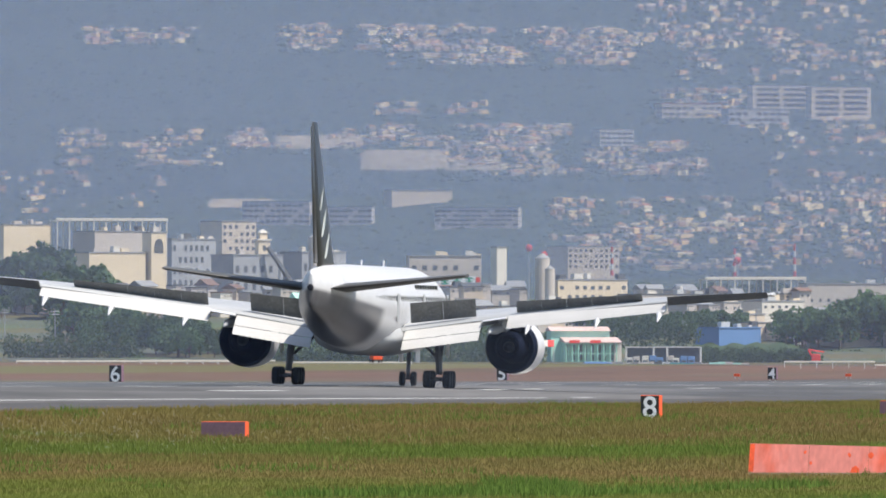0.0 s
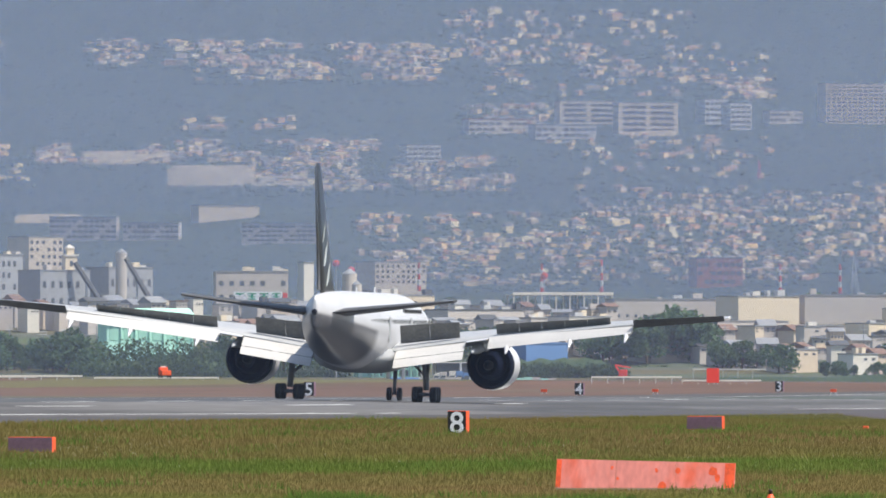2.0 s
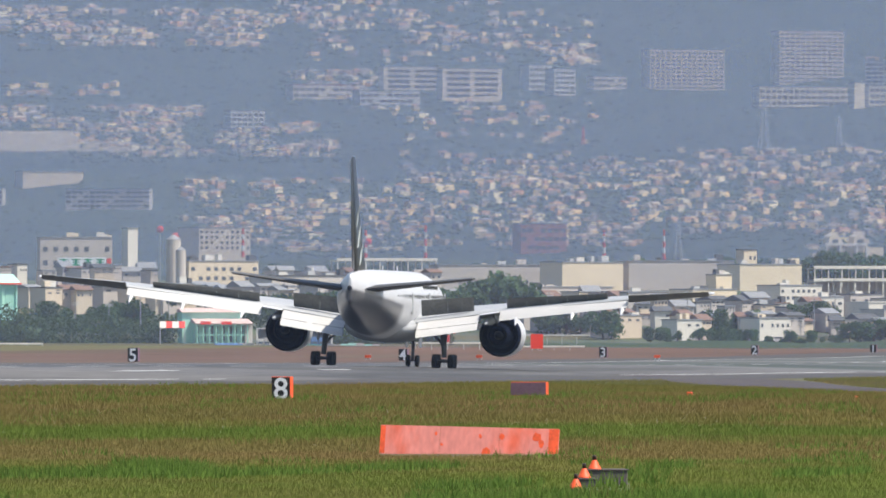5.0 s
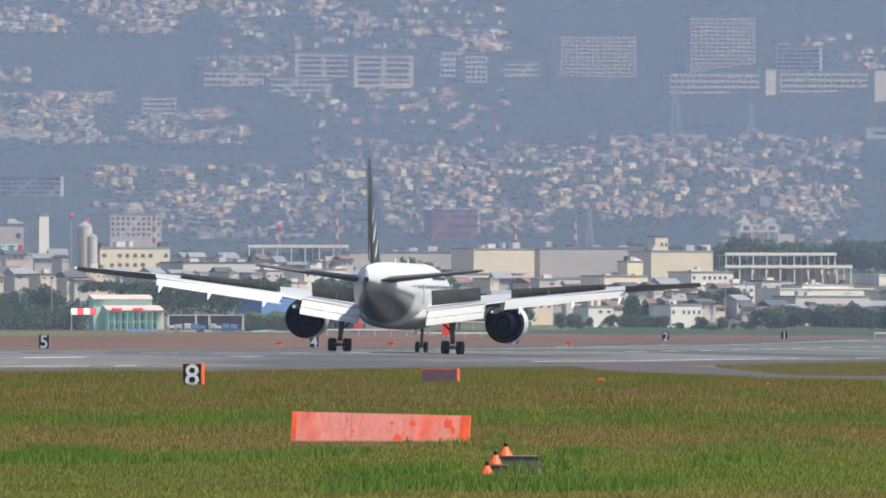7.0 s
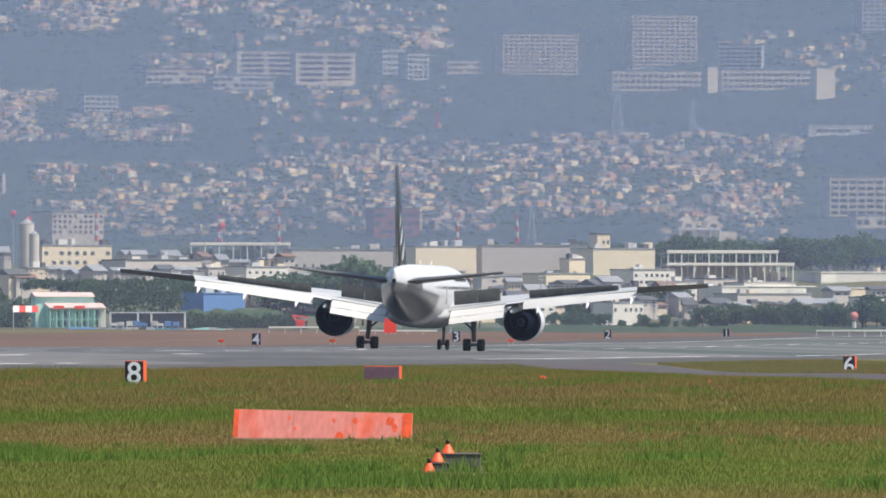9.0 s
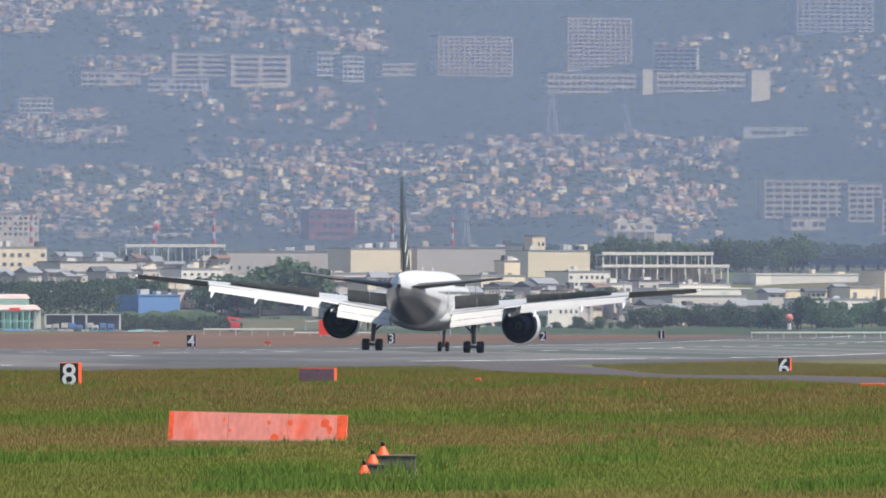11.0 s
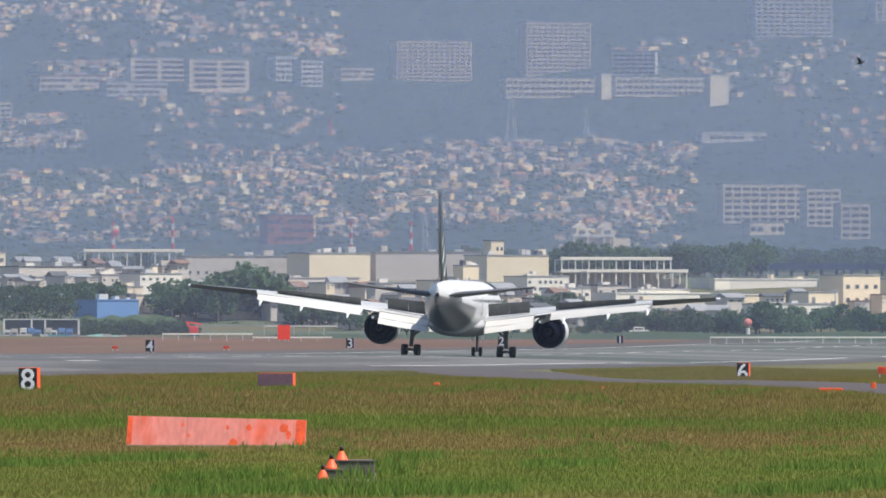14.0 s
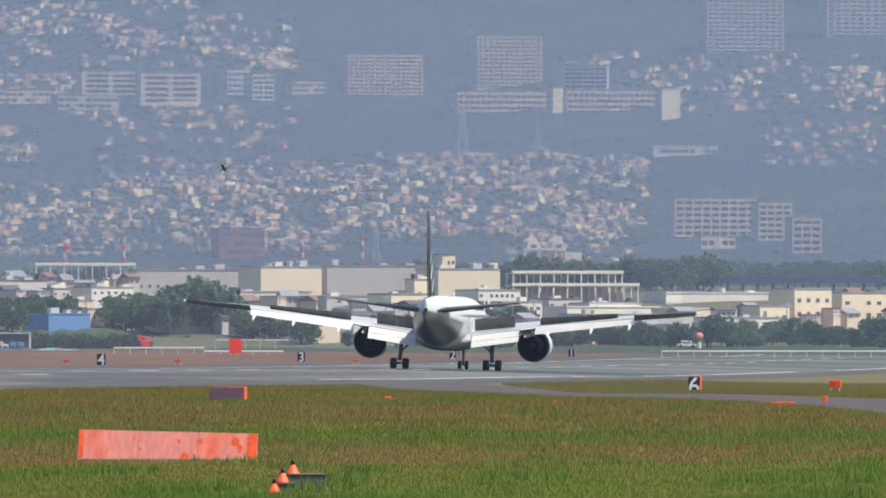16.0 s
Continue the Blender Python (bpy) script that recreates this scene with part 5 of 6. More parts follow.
def conveyor(u, v0, v1, d):
    ob = thing("conveyor", at(u, v1, d), "dark slanted conveyor on works roof", "conveyor")
    h = size(v1 - v0, d)
    part("belt", tube(bmesh.new(), (3.5, 0, -1), (-1.8, 0, h), 0.7, 0.6, 6), "darkroof", ob)
    part("support", tube(bmesh.new(), (0.8, 0, -8), (0.8, 0, h * 0.5), 0.25, 0.25, 6), "steel", ob)


conveyor(-400, 385, 440, 3640)
conveyor(-310, 378, 440, 3640)

def gabled_hall():
    d = 3790
    ob = thing("gabled_hall", at(1270, 430, d), "cream hall with two pointed gables and a white terrace", "building", turn=26)
    q = size(1, d)
    part("wall", boxed(-46 * q, 66 * q, 1, 5, -4, 11 * q), "cream", ob)
    part("terrace", boxed(-50 * q, 30 * q, -0.6, 0.9, 14 * q, 18 * q), "whitewall", ob)
    for x in (-48, -22, 10, 28):
        part("pillar", boxed(x * q, (x + 4) * q, -0.5, 0.4, -4, 13.9 * q), "whitewall", ob)
    for x in (-26, 22):
        part("gable", loft(bmesh.new(), [[((x - 14) * q, y, 11.1 * q), ((x + 14) * q, y, 11.1 * q), ((x + 14) * q, y, 22 * q), ((x + 3) * q, y, 38 * q), ((x - 10) * q, y, 30 * q)] for y in (1.0, 4.8)], smooth=False), "tan" if x > 0 else "cream", ob)
        part("window", boxed((x - 6) * q, (x + 6) * q, 0.94, 0.996, 14 * q, 25 * q), "win", ob)


gabled_hall()


def red_ball(u, v, d):
    ob = thing("obstruction_ball", at(u, v + 12, d), "round red obstruction marker on a pole", "marker", "obstruction markers")
    bm = bmesh.new()
    bmesh.ops.create_uvsphere(bm, u_segments=14, v_segments=8, radius=size(6.5, d), matrix=Matrix.Translation((0, 0, size(12, d))))
    part("ball", bm, "signal", ob)
    part("pole", tube(bmesh.new(), (0, 0, -14), (0, 0, size(6, d)), 0.16, 0.12, 8), "steel", ob)


for u, v in ((48, 387), (75, 399), (417, 409)):
    red_ball(u, v, 3790)


def pylon(u, v0, v1, d, red):
    """A lattice mast of four legs, girts and crossed braces."""
    ob = thing("lattice_mast", at(u, v1, d), "faint red lattice mast on the slope" if red else "faint grey lattice power mast on the slope", "mast", "lattice masts", turn=20)
    h = size(v1 - v0, d)
    w = h * 0.11
    paint = "signal" if red else "steel"
    for sx in (-1, 1):
        for sy in (-1, 1):
            part("leg", tube(bmesh.new(), (sx * w, sy * w, -2), (sx * w * 0.15, sy * w * 0.15, h), 0.14, 0.08, 6), paint, ob)
    for k in range(1, 7):
        z, r = h * k / 7, w * (1 - 0.85 * k / 7)
        for sy in (-1, 1):
            part("girt", boxed(-r, r, sy * r - 0.05, sy * r + 0.05, z - 0.05, z + 0.05), paint, ob)
            part("brace", tube(bmesh.new(), (-r, sy * r, z), (r * 0.9, sy * r * 0.9, z + h / 7), 0.05, 0.05, 5), paint, ob)
    if not red:
        for z in (0.72, 0.84, 0.95):
            part("crossarm", boxed(-w * 1.3, w * 1.3, -0.08, 0.08, h * z, h * z + 0.12), paint, ob)


for u, v0, v1, red in ((797, 205, 236, True), (1117, 160, 252, False), (1250, 190, 250, False), (965, 372, 440, False)):
    pylon(u, v0, v1, hill_d(u, v1) - 2, red)

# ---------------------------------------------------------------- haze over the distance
# Upright pale blue sheets imitate the haze; the nearest stands before the airliner.
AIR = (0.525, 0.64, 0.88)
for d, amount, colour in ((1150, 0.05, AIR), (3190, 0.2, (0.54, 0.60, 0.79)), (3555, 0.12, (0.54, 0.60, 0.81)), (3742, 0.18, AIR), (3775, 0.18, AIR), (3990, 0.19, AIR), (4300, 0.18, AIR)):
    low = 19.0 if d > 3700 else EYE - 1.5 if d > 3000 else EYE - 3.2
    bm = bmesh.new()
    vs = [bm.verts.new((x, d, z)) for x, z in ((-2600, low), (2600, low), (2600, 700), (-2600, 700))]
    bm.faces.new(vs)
    veil = tagged(new("haze", mesh_of("haze", bm, haze("haze_sheet", colour, amount))), "flat blue-grey sheet standing in for summer haze before the hills", "haze", kind="structure")
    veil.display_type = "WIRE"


# ---------------------------------------------------------------- the airliner
def wing_z(x):
    return ramp_lin([(0, 3.7), (3, 4.05), (8.6, 4.95), (10.8, 5.25), (22.4, 6.6), (30.4, 7.35)], x)


def lead(x):
    return 11.5 - (x - 3.1) * 0.69


def trail(x):
    return ramp_lin([(0, -2.6), (9.8, -3.0), (30.4, -9.4)], x)


def airliner():
    ob = thing("airliner", (0, 0, 0), "white twin-engined airliner with black fin, flaps lowered, on runway", "airliner")
    n = 40
    prof = [(-31.0, 0.12, 1.0, 6.95), (-30.8, 0.3, 1.25, 6.95), (-30, 0.55, 1.4, 6.9), (-28, 0.95, 1.62, 6.8), (-25, 1.5, 1.98, 6.6), (-22, 2.0, 2.3, 6.35), (-18, 2.5, 2.62, 6.05),
            (-14, 2.86, 2.88, 5.83), (-10, 3.05, 3.05, 5.68), (-6, 3.1, 3.1, 5.62), (22, 3.1, 3.1, 5.6), (25, 2.95, 2.98, 5.5), (28, 2.45, 2.5, 5.25), (30, 1.7, 1.8, 4.95), (31.2, 0.95, 1.0, 4.75), (31.8, 0.1, 0.1, 4.65)]
    rings = [[(rx * math.cos(k * 2 * math.pi / n), y, z + rz * math.sin(k * 2 * math.pi / n)) for k in range(n)] for y, rx, rz, z in prof]
    bm = loft(bmesh.new(), rings)
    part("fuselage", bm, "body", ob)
    # fairing under the wing
    rings = [[(rx * math.cos(k * 2 * math.pi / n), y, 3.55 + rz * math.sin(k * 2 * math.pi / n)) for k in range(n)] for y, rx, rz in ((-9, 0.2, 0.15), (-7, 2.2, 0.85), (-3, 3.3, 1.3), (8, 3.4, 1.35), (13, 2.3, 0.9), (15.5, 0.2, 0.15))]
    part("belly_fairing", loft(bmesh.new(), rings), "grey", ob)
    part("exhaust_cone", lathe([(-31.45, 0.16), (-31.02, 0.24)], 16, 7.0, cap=True), "core", ob)
    # fin
    def fin_ring(z, y0, y1, th):
        return [(sx * th * w, y0 + (y1 - y0) * c, z) for sx, w, c in ((1, 0, 0), (1, .8, .12), (1, 1, .35), (1, .6, .72), (1, .06, 1), (-1, .06, 1), (-1, .6, .72), (-1, 1, .35), (-1, .8, .12))]
    part("fin", loft(bmesh.new(), [fin_ring(8.2, -17.0, -27.6, 0.24), fin_ring(8.9, -18.8, -27.8, 0.21), fin_ring(18.6, -29.9, -32.3, 0.08)], smooth=True), "black", ob, "black painted fin")
    part("rudder", loft(bmesh.new(), [fin_ring(8.7, -27.7, -29.6, 0.08), fin_ring(18.3, -32.1, -33.3, 0.04)]), "black", ob, "black painted rudder")
    for k, (zz, yy, s) in enumerate(((9.9, -23.8, 0.55), (11.5, -25.6, 0.6), (13.2, -27.0, 0.5))):
        for side in (1, -1):
            bm = bmesh.new()
            x = side * 0.235
            vs = [bm.verts.new((x - side * 0.02 * (zz - 9), yy + dy * s, zz + dz * s)) for dy, dz in ((-1.6, -1.5), (0.2, -0.7), (1.4, 1.7), (-0.2, 0.6))]
            f = bm.faces.new(vs if side < 0 else vs[::-1])
            r2 = bmesh.ops.extrude_face_region(bm, geom=[f])
            for v in r2["geom"]:
                if isinstance(v, bmesh.types.BMVert):
                    v.co.x -= side * 0.3
            part("emblem", bm, "star", ob, "pale emblem facet")
    # cabin windows, doors and titles
    me = mesh_of("cabin_window", boxed(-0.01, 0.01, -0.13, 0.13, -0.19, 0.19), "glass")
    for side in (1, -1):
        for k in range(42):
            if k in (10, 11, 26):
                continue
            o = new("cabin_window", me)
            o.parent = ob
            y = -15 + k * 0.98
            o.location = (side * (ramp_lin([(-18, 2.45), (-14, 2.8), (-10, 2.98), (-6, 3.03), (40, 3.03)], y)), y, 6.35)
        for y in (-5.6, 9.5, 24.3):
            x = side * ramp_lin([(-18.5, 2.42), (-14, 2.83), (-10, 3.03), (-6, 3.09), (20, 3.09), (24.3, 2.98)], y)
            part("door", boxed(x - 0.02, x + 0.02, y - 0.55, y + 0.55, 4.75, 6.75, bevel=0.01), "grey", ob, "outlined cabin door")
        for k in range(9):
            y = 8 + k * 1.5
            part("title_bar", boxed(side * 2.66 - 0.06, side * 2.66 + 0.06, y - 0.5, y + 0.3, 6.98, 7.42), "black", ob, "dark title lettering as a bar")
        part("window_band", loft(bmesh.new(), [[(side * (ramp_lin([(-16, 2.64), (-14, 2.80), (-10, 2.985), (-6, 3.035), (40, 3.035)], y) + dx), y, 5.64 + dz) for dx, dz in ((-0.06, 0.42), (0.0, 0.42), (-0.06, 0.98), (-0.12, 0.98))] for y in (-16, -14, -10, -6, 22)], smooth=False), "grey", ob, "grey band along the cabin windows")
    # wings
    for side in (1, -1):
        def wing_ring(x):
            y0, y1 = lead(x), trail(x)
            c = y0 - y1
            t = 0.062 * c
            z = wing_z(x)
            return [(side * x, y0 - c * q, z + t * w + c * 0.035 * (1 - q)) for q, w in ((0, 0), (0.03, 0.45), (0.15, 0.85), (0.4, 1.0), (0.7, 0.6), (1.0, 0.06), (1.0, -0.06), (0.7, -0.35), (0.4, -0.8), (0.15, -0.75), (0.03, -0.4))]
        part("wing", loft(bmesh.new(), [wing_ring(x) for x in (1.5, 3.1, 6, 9.8, 15, 22, 28, 30.2)]), "grey", ob, "grey wing panel")
        part("wing_tip", loft(bmesh.new(), [wing_ring(x) for x in (30.2, 30.45)]), "white", ob)

        def slab(name, xa, xb, ya, za, yb, zb, material, th=0.12, dy=0.0, dza=0.0, dzb=0.0, split=1):
            """A board along the span; its far edge lies dy aft and dza, dzb above or below."""
            made = []
            for k in range(split):
                p0, p1 = k / split, (k + 1) / split
                gap = 0.0 if split == 1 else 0.012
                xs = [xa + (xb - xa) * p0 + gap, xa + (xb - xa) * p1 - gap]
                q = [(p0 if i == 0 else p1) for i in range(2)]
                rings = []
                for x, f in zip(xs, q):
                    y, z, dz = ya + (yb - ya) * f, za + (zb - za) * f, dza + (dzb - dza) * f
                    rings.append([(side * x, y, z), (side * x, y - dy * 0.5, z + dz * 0.5 + th * 0.35), (side * x, y - dy, z + dz), (side * x, y - dy * 0.5, z + dz * 0.5 - th * 0.65), (side * x, y, z - th)])
                made.append(part(name, loft(bmesh.new(), rings, smooth=False), material, ob))
            return made
        slab("inboard_flap", 3.3, 8.9, -2.2, 4.25, -2.6, 5.0, "flapwhite", 0.22, 2.1, -0.85, -0.8)
        slab("aft_flap", 3.3, 8.9, -4.35, 3.36, -4.75, 4.16, "flapwhite", 0.14, 0.9, -0.68, -0.62)
        slab("flaperon", 8.98, 10.7, -2.75, 5.0, -3.2, 5.28, "white", 0.16, 1.5, -0.12, -0.12)
        slab("outboard_flap", 10.8, 22.6, -3.2, 5.37, -6.7, 6.65, "flapwhite", 0.18, 1.4, -0.95, -0.72)
        slab("aileron", 22.7, 30.1, -6.9, 6.5, -9.2, 7.22, "dark", 0.12, 1.0, 0.5, 0.3)
        slab("spoiler", 3.4, 8.2, -0.6, 4.75, -0.9, 5.35, "dark", 0.1, 0.9, 1.35, 1.15, split=2)
        slab("spoiler", 11.2, 20.6, -1.6, 5.7, -4.4, 6.72, "dark", 0.1, 0.75, 0.72, 0.42, split=5)
        for x in (12.4, 17.6, 22.2):
            y = trail(x)
            z = wing_z(x)
            part("flap_fairing", loft(bmesh.new(), [[(side * (x + r * math.cos(a * math.pi / 4)), y + dy, z + dz + r * math.sin(a * math.pi / 4)) for a in range(8)] for dy, dz, r in ((3.2, -0.25, 0.08), (1.5, -0.45, 0.28), (-0.8, -0.75, 0.24), (-2.4, -1.35, 0.05))]), "white", ob)
        part("flap_fairing", loft(bmesh.new(), [[(side * (9.6 + r * math.cos(a * math.pi / 4)), dy, 4.6 + dz + r * math.sin(a * math.pi / 4)) for a in range(8)] for dy, dz, r in ((3, -0.2, 0.2), (0, -0.2, 0.4), (-3, -0.3, 0.3), (-5, -0.5, 0.06))]), "grey", ob)
        # tailplane
        def tail_ring(x):
            f = x / 10.75
            y0, y1, z = -20.2 - 7.0 * f, -27.4 - 2.4 * f, 6.85 + 1.25 * f
            c = y0 - y1
            t = 0.05 * c
            return [(side * x, y0 - c * q, z + t * w) for q, w in ((0, 0), (0.1, 0.8), (0.4, 1.0), (0.75, 0.5), (1.0, 0.05), (1.0, -0.05), (0.75, -0.5), (0.4, -1), (0.1, -0.8))]
        part("tailplane", loft(bmesh.new(), [tail_ring(x) for x in (1.0, 3, 7, 10.6, 10.75)]), "tailgrey", ob, "grey tailplane, darkened in colour for shade")
        # engine
        ex, ez = side * 9.75, 3.1
        eng = part("engine_cowl", lathe([(13.1, 1.55), (13.35, 1.66), (13.2, 1.8), (12.2, 1.95), (10, 2.0), (8.2, 1.93), (7.0, 1.76), (6.98, 1.7), (8.5, 1.72), (10.5, 1.62), (12.4, 1.55), (13.1, 1.55)], 36, ez, ex), "white", ob)
        # Dark ring added over the aft cowl to paint the shade on it.
        part("fan_nozzle", lathe([(8.0, 1.935), (7.4, 1.845), (6.9, 1.765), (6.88, 1.69), (7.4, 1.69)], 36, ez, ex), "duct", eng, "dark ring standing in for shade on the aft cowl")
        part("intake_lip", lathe([(13.2, 1.81), (13.42, 1.66), (13.2, 1.53), (13.05, 1.54)], 36, ez, ex), "lip", eng)
        part("fan_duct", lathe([(7.3, 1.70), (7.6, 1.69), (8.6, 1.68), (8.62, 0.9)], 36, ez, ex), "duct", eng, "dark inside of the fan duct")
        part("core_cowl", lathe([(8.9, 1.25), (7.2, 1.15), (6.0, 0.86), (5.7, 0.8), (5.75, 0.7), (6.4, 0.68), (6.5, 0.0)], 28, ez, ex), "duct", eng, "dark core nozzle")
        part("plug", lathe([(6.4, 0.42), (5.6, 0.3), (5.0, 0.04)], 20, ez, ex, cap=True), "core", eng, "metal exhaust plug")
        part("fan", lathe([(11.0, 1.6), (11.05, 0.3), (11.5, 0.02)], 30, ez, ex), "duct", eng)
        bm = bmesh.new()
        loft(bm, [[(ex - 0.22, y, z0), (ex + 0.22, y, z0), (ex + 0.16, y, z1), (ex - 0.16, y, z1)] for y, z0, z1 in ((11.5, 4.9, 5.15), (8, 4.7, 5.5), (3.0, 4.2, 5.3), (0.5, 4.6, 5.0))], smooth=False)
        part("pylon", bm, "grey", ob)
        # main gear
        gx = side * 5.49
        gear = part("main_gear", tube(bmesh.new(), (gx, 0, 1.0), (gx - side * 0.25, 0.3, 4.2), 0.24, 0.27, 14), "strut", ob, "dark steel landing gear leg")
        part("side_brace", tube(bmesh.new(), (gx, 0.2, 2.0), (gx - side * 1.9, 1.2, 3.7), 0.11, 0.11, 8), "strut", gear)
        part("drag_brace", tube(bmesh.new(), (gx, 0.2, 1.9), (gx, 2.4, 3.9), 0.11, 0.11, 8), "strut", gear)
        part("torque_link", tube(bmesh.new(), (gx, -0.35, 1.0), (gx, -0.5, 2.0), 0.09, 0.07, 8), "strut", gear)
        part("bogie_beam", boxed(gx - 0.16, gx + 0.16, -1.6, 1.6, 0.5, 0.82, bevel=0.05), "strut", gear)
        part("gear_door", boxed(gx + side * 0.55 - 0.04, gx + side * 0.55 + 0.04, -0.6, 1.0, 2.3, 4.1, bevel=0.02), "white", gear)
        for y in (-1.45, 0.0, 1.45):
            part("axle", tube(bmesh.new(), (gx - 0.7, y, 0.66), (gx + 0.7, y, 0.66), 0.1, 0.1, 8), "strut", gear)
            for dx in (-0.72, 0.72):
                part("tyre", wheel(gx + dx, y, 0.64, 0.25), "tyre", gear)
                part("hub", tube(bmesh.new(), (gx + dx - 0.2, y, 0.64), (gx + dx + 0.2, y, 0.64), 0.24, 0.24, 12), "hub", gear)
    ng = part("nose_gear", tube(bmesh.new(), (0, 25.9, 0.6), (0, 26.2, 3.2), 0.15, 0.17, 12), "strut", ob, "dark steel nose gear leg")
    part("axle", tube(bmesh.new(), (-0.5, 25.9, 0.55), (0.5, 25.9, 0.55), 0.08, 0.08, 8), "strut", ng)
    part("torque_link", tube(bmesh.new(), (0, 25.6, 0.9), (0, 25.5, 1.7), 0.08, 0.06, 8), "strut", ng)
    for side in (-1, 1):
        part("gear_door", boxed(side * 0.62 - 0.03, side * 0.62 + 0.03, 25.2, 27.6, 1.75, 2.75, bevel=0.015), "white", ng)
        part("tyre", wheel(side * 0.42, 25.9, 0.54, 0.2), "tyre", ng)
        part("hub", tube(bmesh.new(), (side * 0.42 - 0.16, 25.9, 0.54), (side * 0.42 + 0.16, 25.9, 0.54), 0.22, 0.22, 12), "hub", ng)
    part("antenna", boxed(-0.03, 0.03, 9.6, 10.1, 8.7, 9.15), "white", ob)
    part("antenna", boxed(-0.03, 0.03, -3.2, -2.7, 8.7, 9.1), "white", ob)
    return ob


def wheel(x, y, r, w):
    n = 22
    prof = ((-w, r * 0.5), (-w, r * 0.82), (-w * 0.8, r * 0.95), (-w * 0.4, r), (w * 0.4, r), (w * 0.8, r * 0.95), (w, r * 0.82), (w, r * 0.5))
    rings = [[(x + dx, y + q * math.cos(k * 2 * math.pi / n), r + q * math.sin(k * 2 * math.pi / n)) for k in range(n)] for dx, q in prof]
    return loft(bmesh.new(), rings)


plane = airliner()


# ---------------------------------------------------------------- small moving things
def bird():
    ob = thing("bird", (0, 0, 30), "dark bird flying with spread wings", "bird")
    part("body", loft(bmesh.new(), [[(x, r * math.cos(k * math.pi / 4), r * math.sin(k * math.pi / 4)) for k in range(8)] for x, r in ((-0.22, 0.01), (-0.17, 0.04), (-0.05, 0.065), (0.1, 0.05), (0.24, 0.015))]), "bird", ob)
    for s in (1, -1):
        part("wing", loft(bmesh.new(), [[(-0.08, s * 0.04, 0.03), (0.08, s * 0.04, 0.03), (0.08, s * 0.04, 0.05)], [(-0.07, s * 0.28, 0.13), (0.06, s * 0.28, 0.12), (0.05, s * 0.28, 0.14)], [(0.02, s * 0.5, 0.1), (0.07, s * 0.5, 0.1), (0.06, s * 0.5, 0.11)]], smooth=False), "bird", ob)
    return ob


def truck():
    ob = thing("service_truck", (0, 0, 0), "small orange airport service truck", "truck")
    part("body", boxed(-2.0, 0.9, -0.9, 0.9, 0.55, 1.5, bevel=0.08), "orange", ob)
    part("cab", boxed(0.9, 2.0, -0.85, 0.85, 0.55, 2.1, bevel=0.15), "orange", ob)
    part("lamp_bar", boxed(1.1, 1.5, -0.5, 0.5, 2.105, 2.3, bevel=0.03), "whitewall", ob)
    for x in (-1.3, 1.3):
        for y in (-0.85, 0.85):
            part("wheel", tube(bmesh.new(), (x, y - 0.12, 0.4), (x, y + 0.12, 0.4), 0.4, 0.4, 14), "tyre", ob)
    return ob


def car():
    ob = thing("white_car", (0, 0, 0), "small white car on the perimeter road", "car")
    part("body", boxed(-2.0, 2.0, -0.85, 0.85, 0.3, 0.85, bevel=0.12), "whitewall", ob)
    part("cabin", boxed(-1.2, 1.0, -0.75, 0.75, 0.852, 1.45, bevel=0.2), "whitewall", ob)
    for y in (-0.77, 0.77):
        part("side_window", boxed(-0.95, 0.75, y - 0.02, y + 0.02, 0.95, 1.28), "win", ob)
    for x in (-1.25, 1.25):
        for y in (-0.8, 0.8):
            part("wheel", tube(bmesh.new(), (x, y - 0.1, 0.32), (x, y + 0.1, 0.32), 0.32, 0.32, 14), "tyre", ob)
    return ob


the_bird, the_truck, the_car = bird(), truck(), car()


# ---------------------------------------------------------------- grass
def ground_lat_ok(x, y):
    return (y < 1000) | (x > -99)


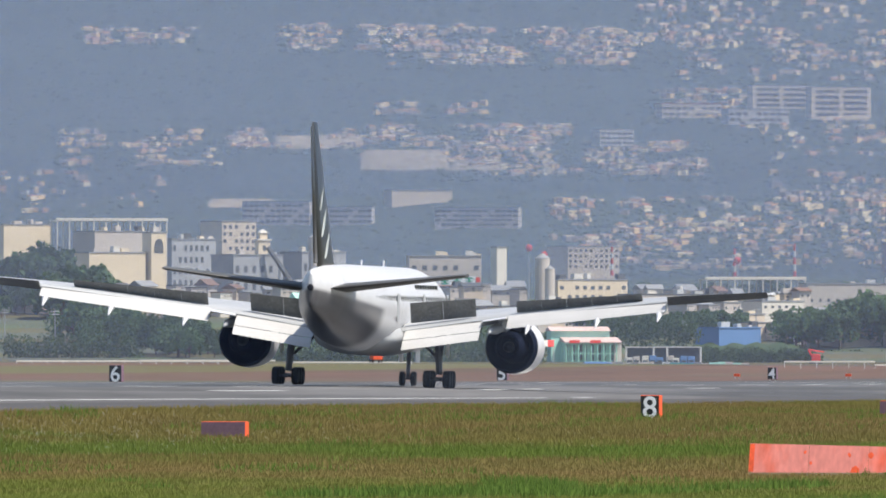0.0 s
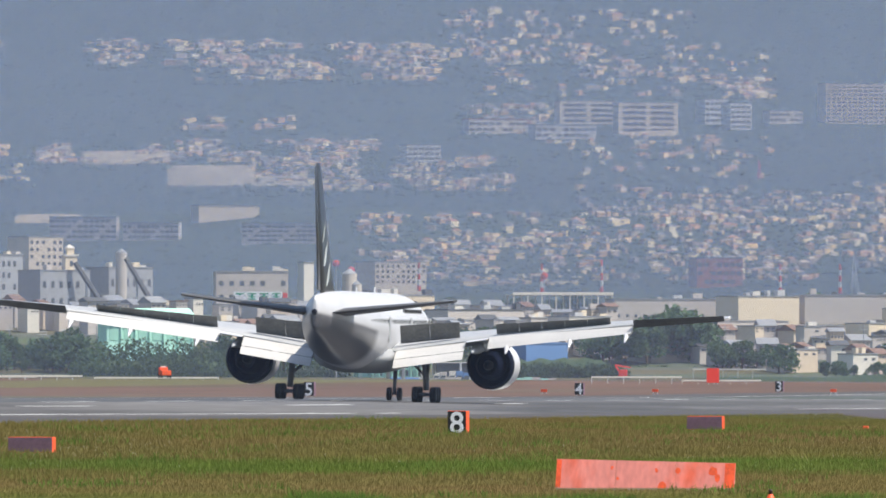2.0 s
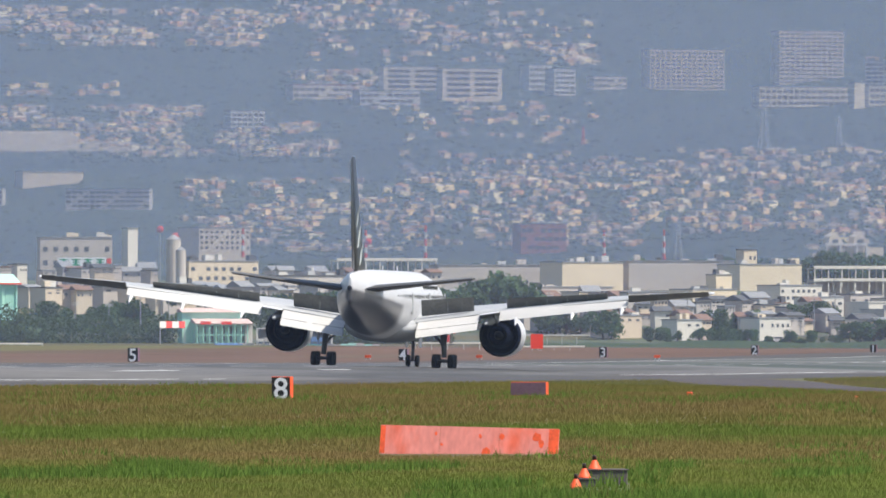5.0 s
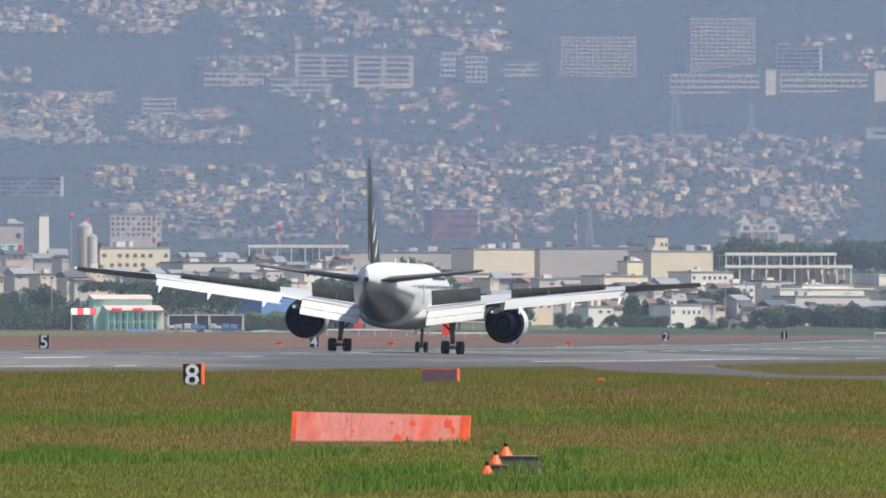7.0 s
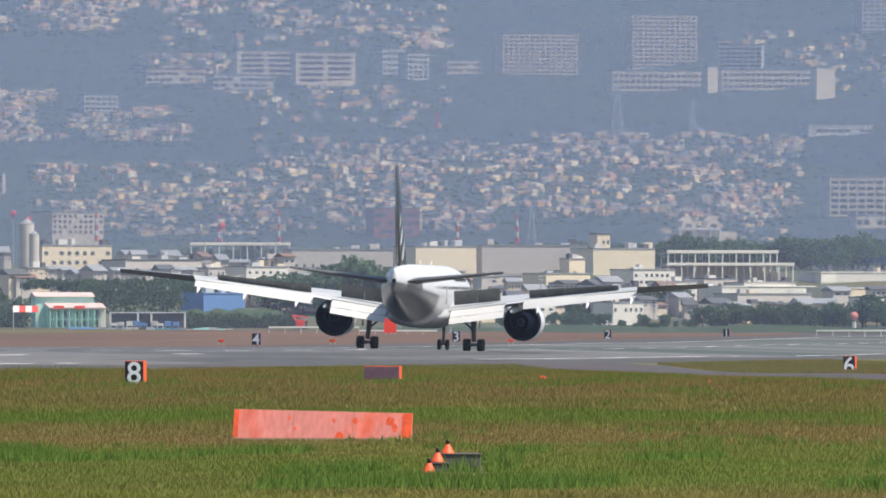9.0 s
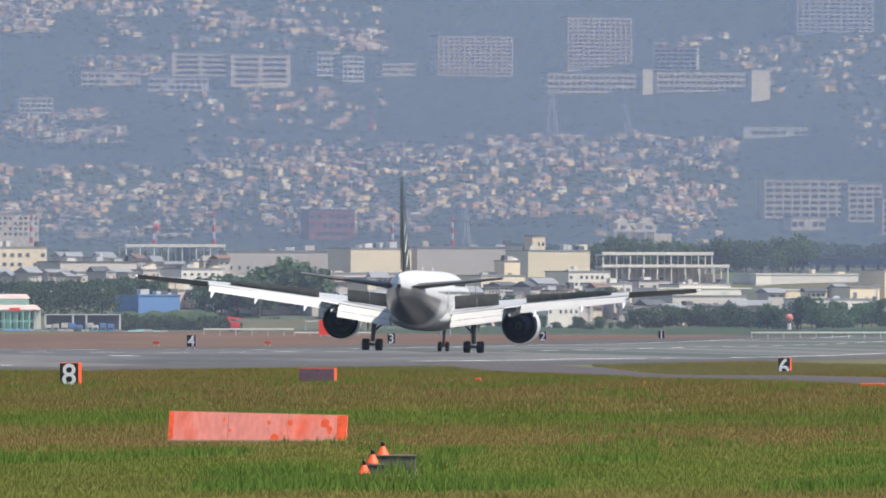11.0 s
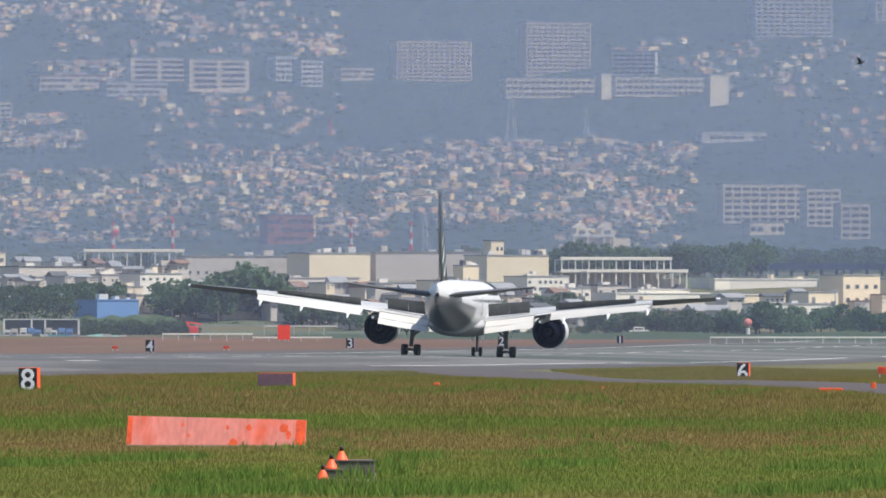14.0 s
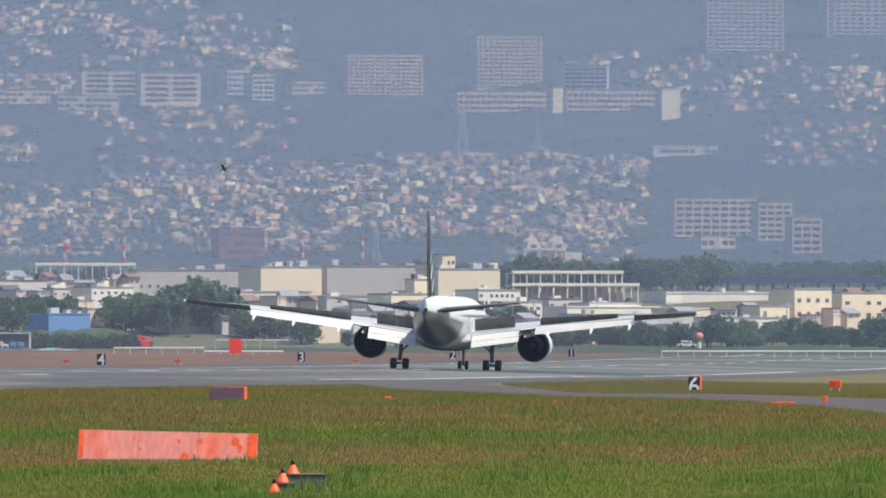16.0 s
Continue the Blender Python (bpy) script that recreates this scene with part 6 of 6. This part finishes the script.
def meadow_grass(name, count, seed, y0, y1, tall, material, label, streak=None, u0=-960, u1=1960):
    rng = np.random.default_rng(seed)
    y = y0 + (y1 - y0) * rng.random(count * 3)
    u = rng.uniform(u0, u1, count * 3)
    x = -y * np.tan((AHEAD - u) / LENS)
    keep = np.ones(len(x), bool)
    if streak:
        keep = np.array([noise.noise(Vector((a / 5.0, b / 34.0, seed))) > streak for a, b in zip(x, y)])
    tx = taxi_x(y)
    keep &= ~((y > 508) & (y < 528) & (np.abs(u - 594) < 164))
    if tall < 0.35:
        keep &= ~((y > 368) & (y < 412) & (np.abs(u - 828) < 58))
    keep &= (np.abs(x - tx) > 9.6) & (x > -100.5) & (ground_lat_ok(x, y))
    x, y = x[keep][:count], y[keep][:count]
    n = len(x)
    z = np.array([ground_z(a, b) for a, b in zip(x, y)])
    verts = np.zeros((n, 3, 3, 3), np.float32)
    for k in range(3):
        a = rng.uniform(0, 2 * np.pi, n)
        h = tall * rng.uniform(0.4, 1.25, n)
        w = rng.uniform(0.014, 0.034, n)
        bx, by = x + rng.normal(0, 0.09, n), y + rng.normal(0, 0.12, n)
        lean = rng.normal(0, 0.3, n) * h
        verts[:, k, 0] = np.stack((bx - w, by, z - 0.03), 1)
        verts[:, k, 1] = np.stack((bx + w, by, z - 0.03), 1)
        verts[:, k, 2] = np.stack((bx + lean, by + np.sin(a) * 0.1, z + h), 1)
    v = verts.reshape(-1, 3)
    me = bpy.data.meshes.new(name)
    t = len(v) // 3
    me.vertices.add(len(v))
    me.vertices.foreach_set("co", v.ravel())
    me.loops.add(len(v))
    me.loops.foreach_set("vertex_index", np.arange(len(v), dtype=np.int32))
    me.polygons.add(t)
    me.polygons.foreach_set("loop_start", np.arange(0, len(v), 3, dtype=np.int32))
    me.materials.append(M[material])
    me.update(calc_edges=True)
    tagged(new(name, me), label, "grass", kind="stuff")


meadow_grass("meadow_grass", 110000, 5, 312, 560, 0.14, "blade", "long green and brown meadow grass")
meadow_grass("meadow_grass", 90000, 6, 560, 1000, 0.24, "blade", "long green and brown meadow grass")
meadow_grass("meadow_grass", 60000, 9, 1000, 1700, 0.3, "blade", "long green and brown meadow grass")
meadow_grass("rank_grass", 16000, 7, 315, 470, 0.33, "blade_dark", "tall dark green grass tufts", 0.22)
meadow_grass("rank_grass", 9000, 8, 470, 900, 0.3, "blade_dark", "tall dark green grass tufts", 0.25)
meadow_grass("rank_grass", 26, 12, 397, 404, 0.36, "blade_dark", "tall dark green grass tufts before a plinth", None, 812, 864)
meadow_grass("rank_grass", 80, 13, 396, 440, 0.36, "blade_dark", "tall dark green grass tufts beside a plinth", None, 872, 950)
meadow_grass("rank_grass", 90, 15, 352, 372, 0.35, "blade", "short green grass before a plinth", None, 772, 884)
meadow_grass("rank_grass", 7000, 14, 700, 1000, 0.4, "blade_dark", "tall dark green grass tufts", 0.3)


# ---------------------------------------------------------------- what moves
def motions():
    rows = []
    for k in range(33):
        t = k * 0.5
        d = 1179.6 + 66.511 * t - 1.64094 * t ** 2 + 0.0688213 * t ** 3 - 0.0025888 * t ** 4
        d = CENTRE / math.tan(CENTRE / d)
        rows.append((t, pose(-CENTRE, d, ground_z(-CENTRE, d) + 0.02, 0, 1.5, -0.5)))
    walk(plane, rows)
    rows = []
    for t, u, v in ((0, 9300, -700), (14.0, 1735, 108), (14.4, 1530, 127), (14.6, 1416, 143), (15.0, 1213, 187), (15.4, 981, 232), (16.0, 695, 272)):
        rows.append((t, Matrix.Translation(at(u, v, 900)) @ pose(0, 0, 0, 25, 20, 180)))
    walk(the_bird, rows)
    rows = []
    for t, u in ((0, -223), (1.5, -247), (3.5, -280), (16, -480)):
        rows.append((t, Matrix.Translation(at(u, 590, 3120)) @ pose(0, 0, 0, 0, 0, 108)))
    walk(the_truck, rows)
    rows = []
    for t, u in ((0, 1200), (6.5, 1126), (8, 1105), (9, 1092), (10.2, 1096), (12.3, 1210), (14.5, 1388), (15, 1434), (16, 1514)):
        rows.append((t, Matrix.Translation(at(u, 588.5, 3335)) @ pose(0, 0, 0, 0, 0, 4)))
    walk(the_car, rows)


motions()
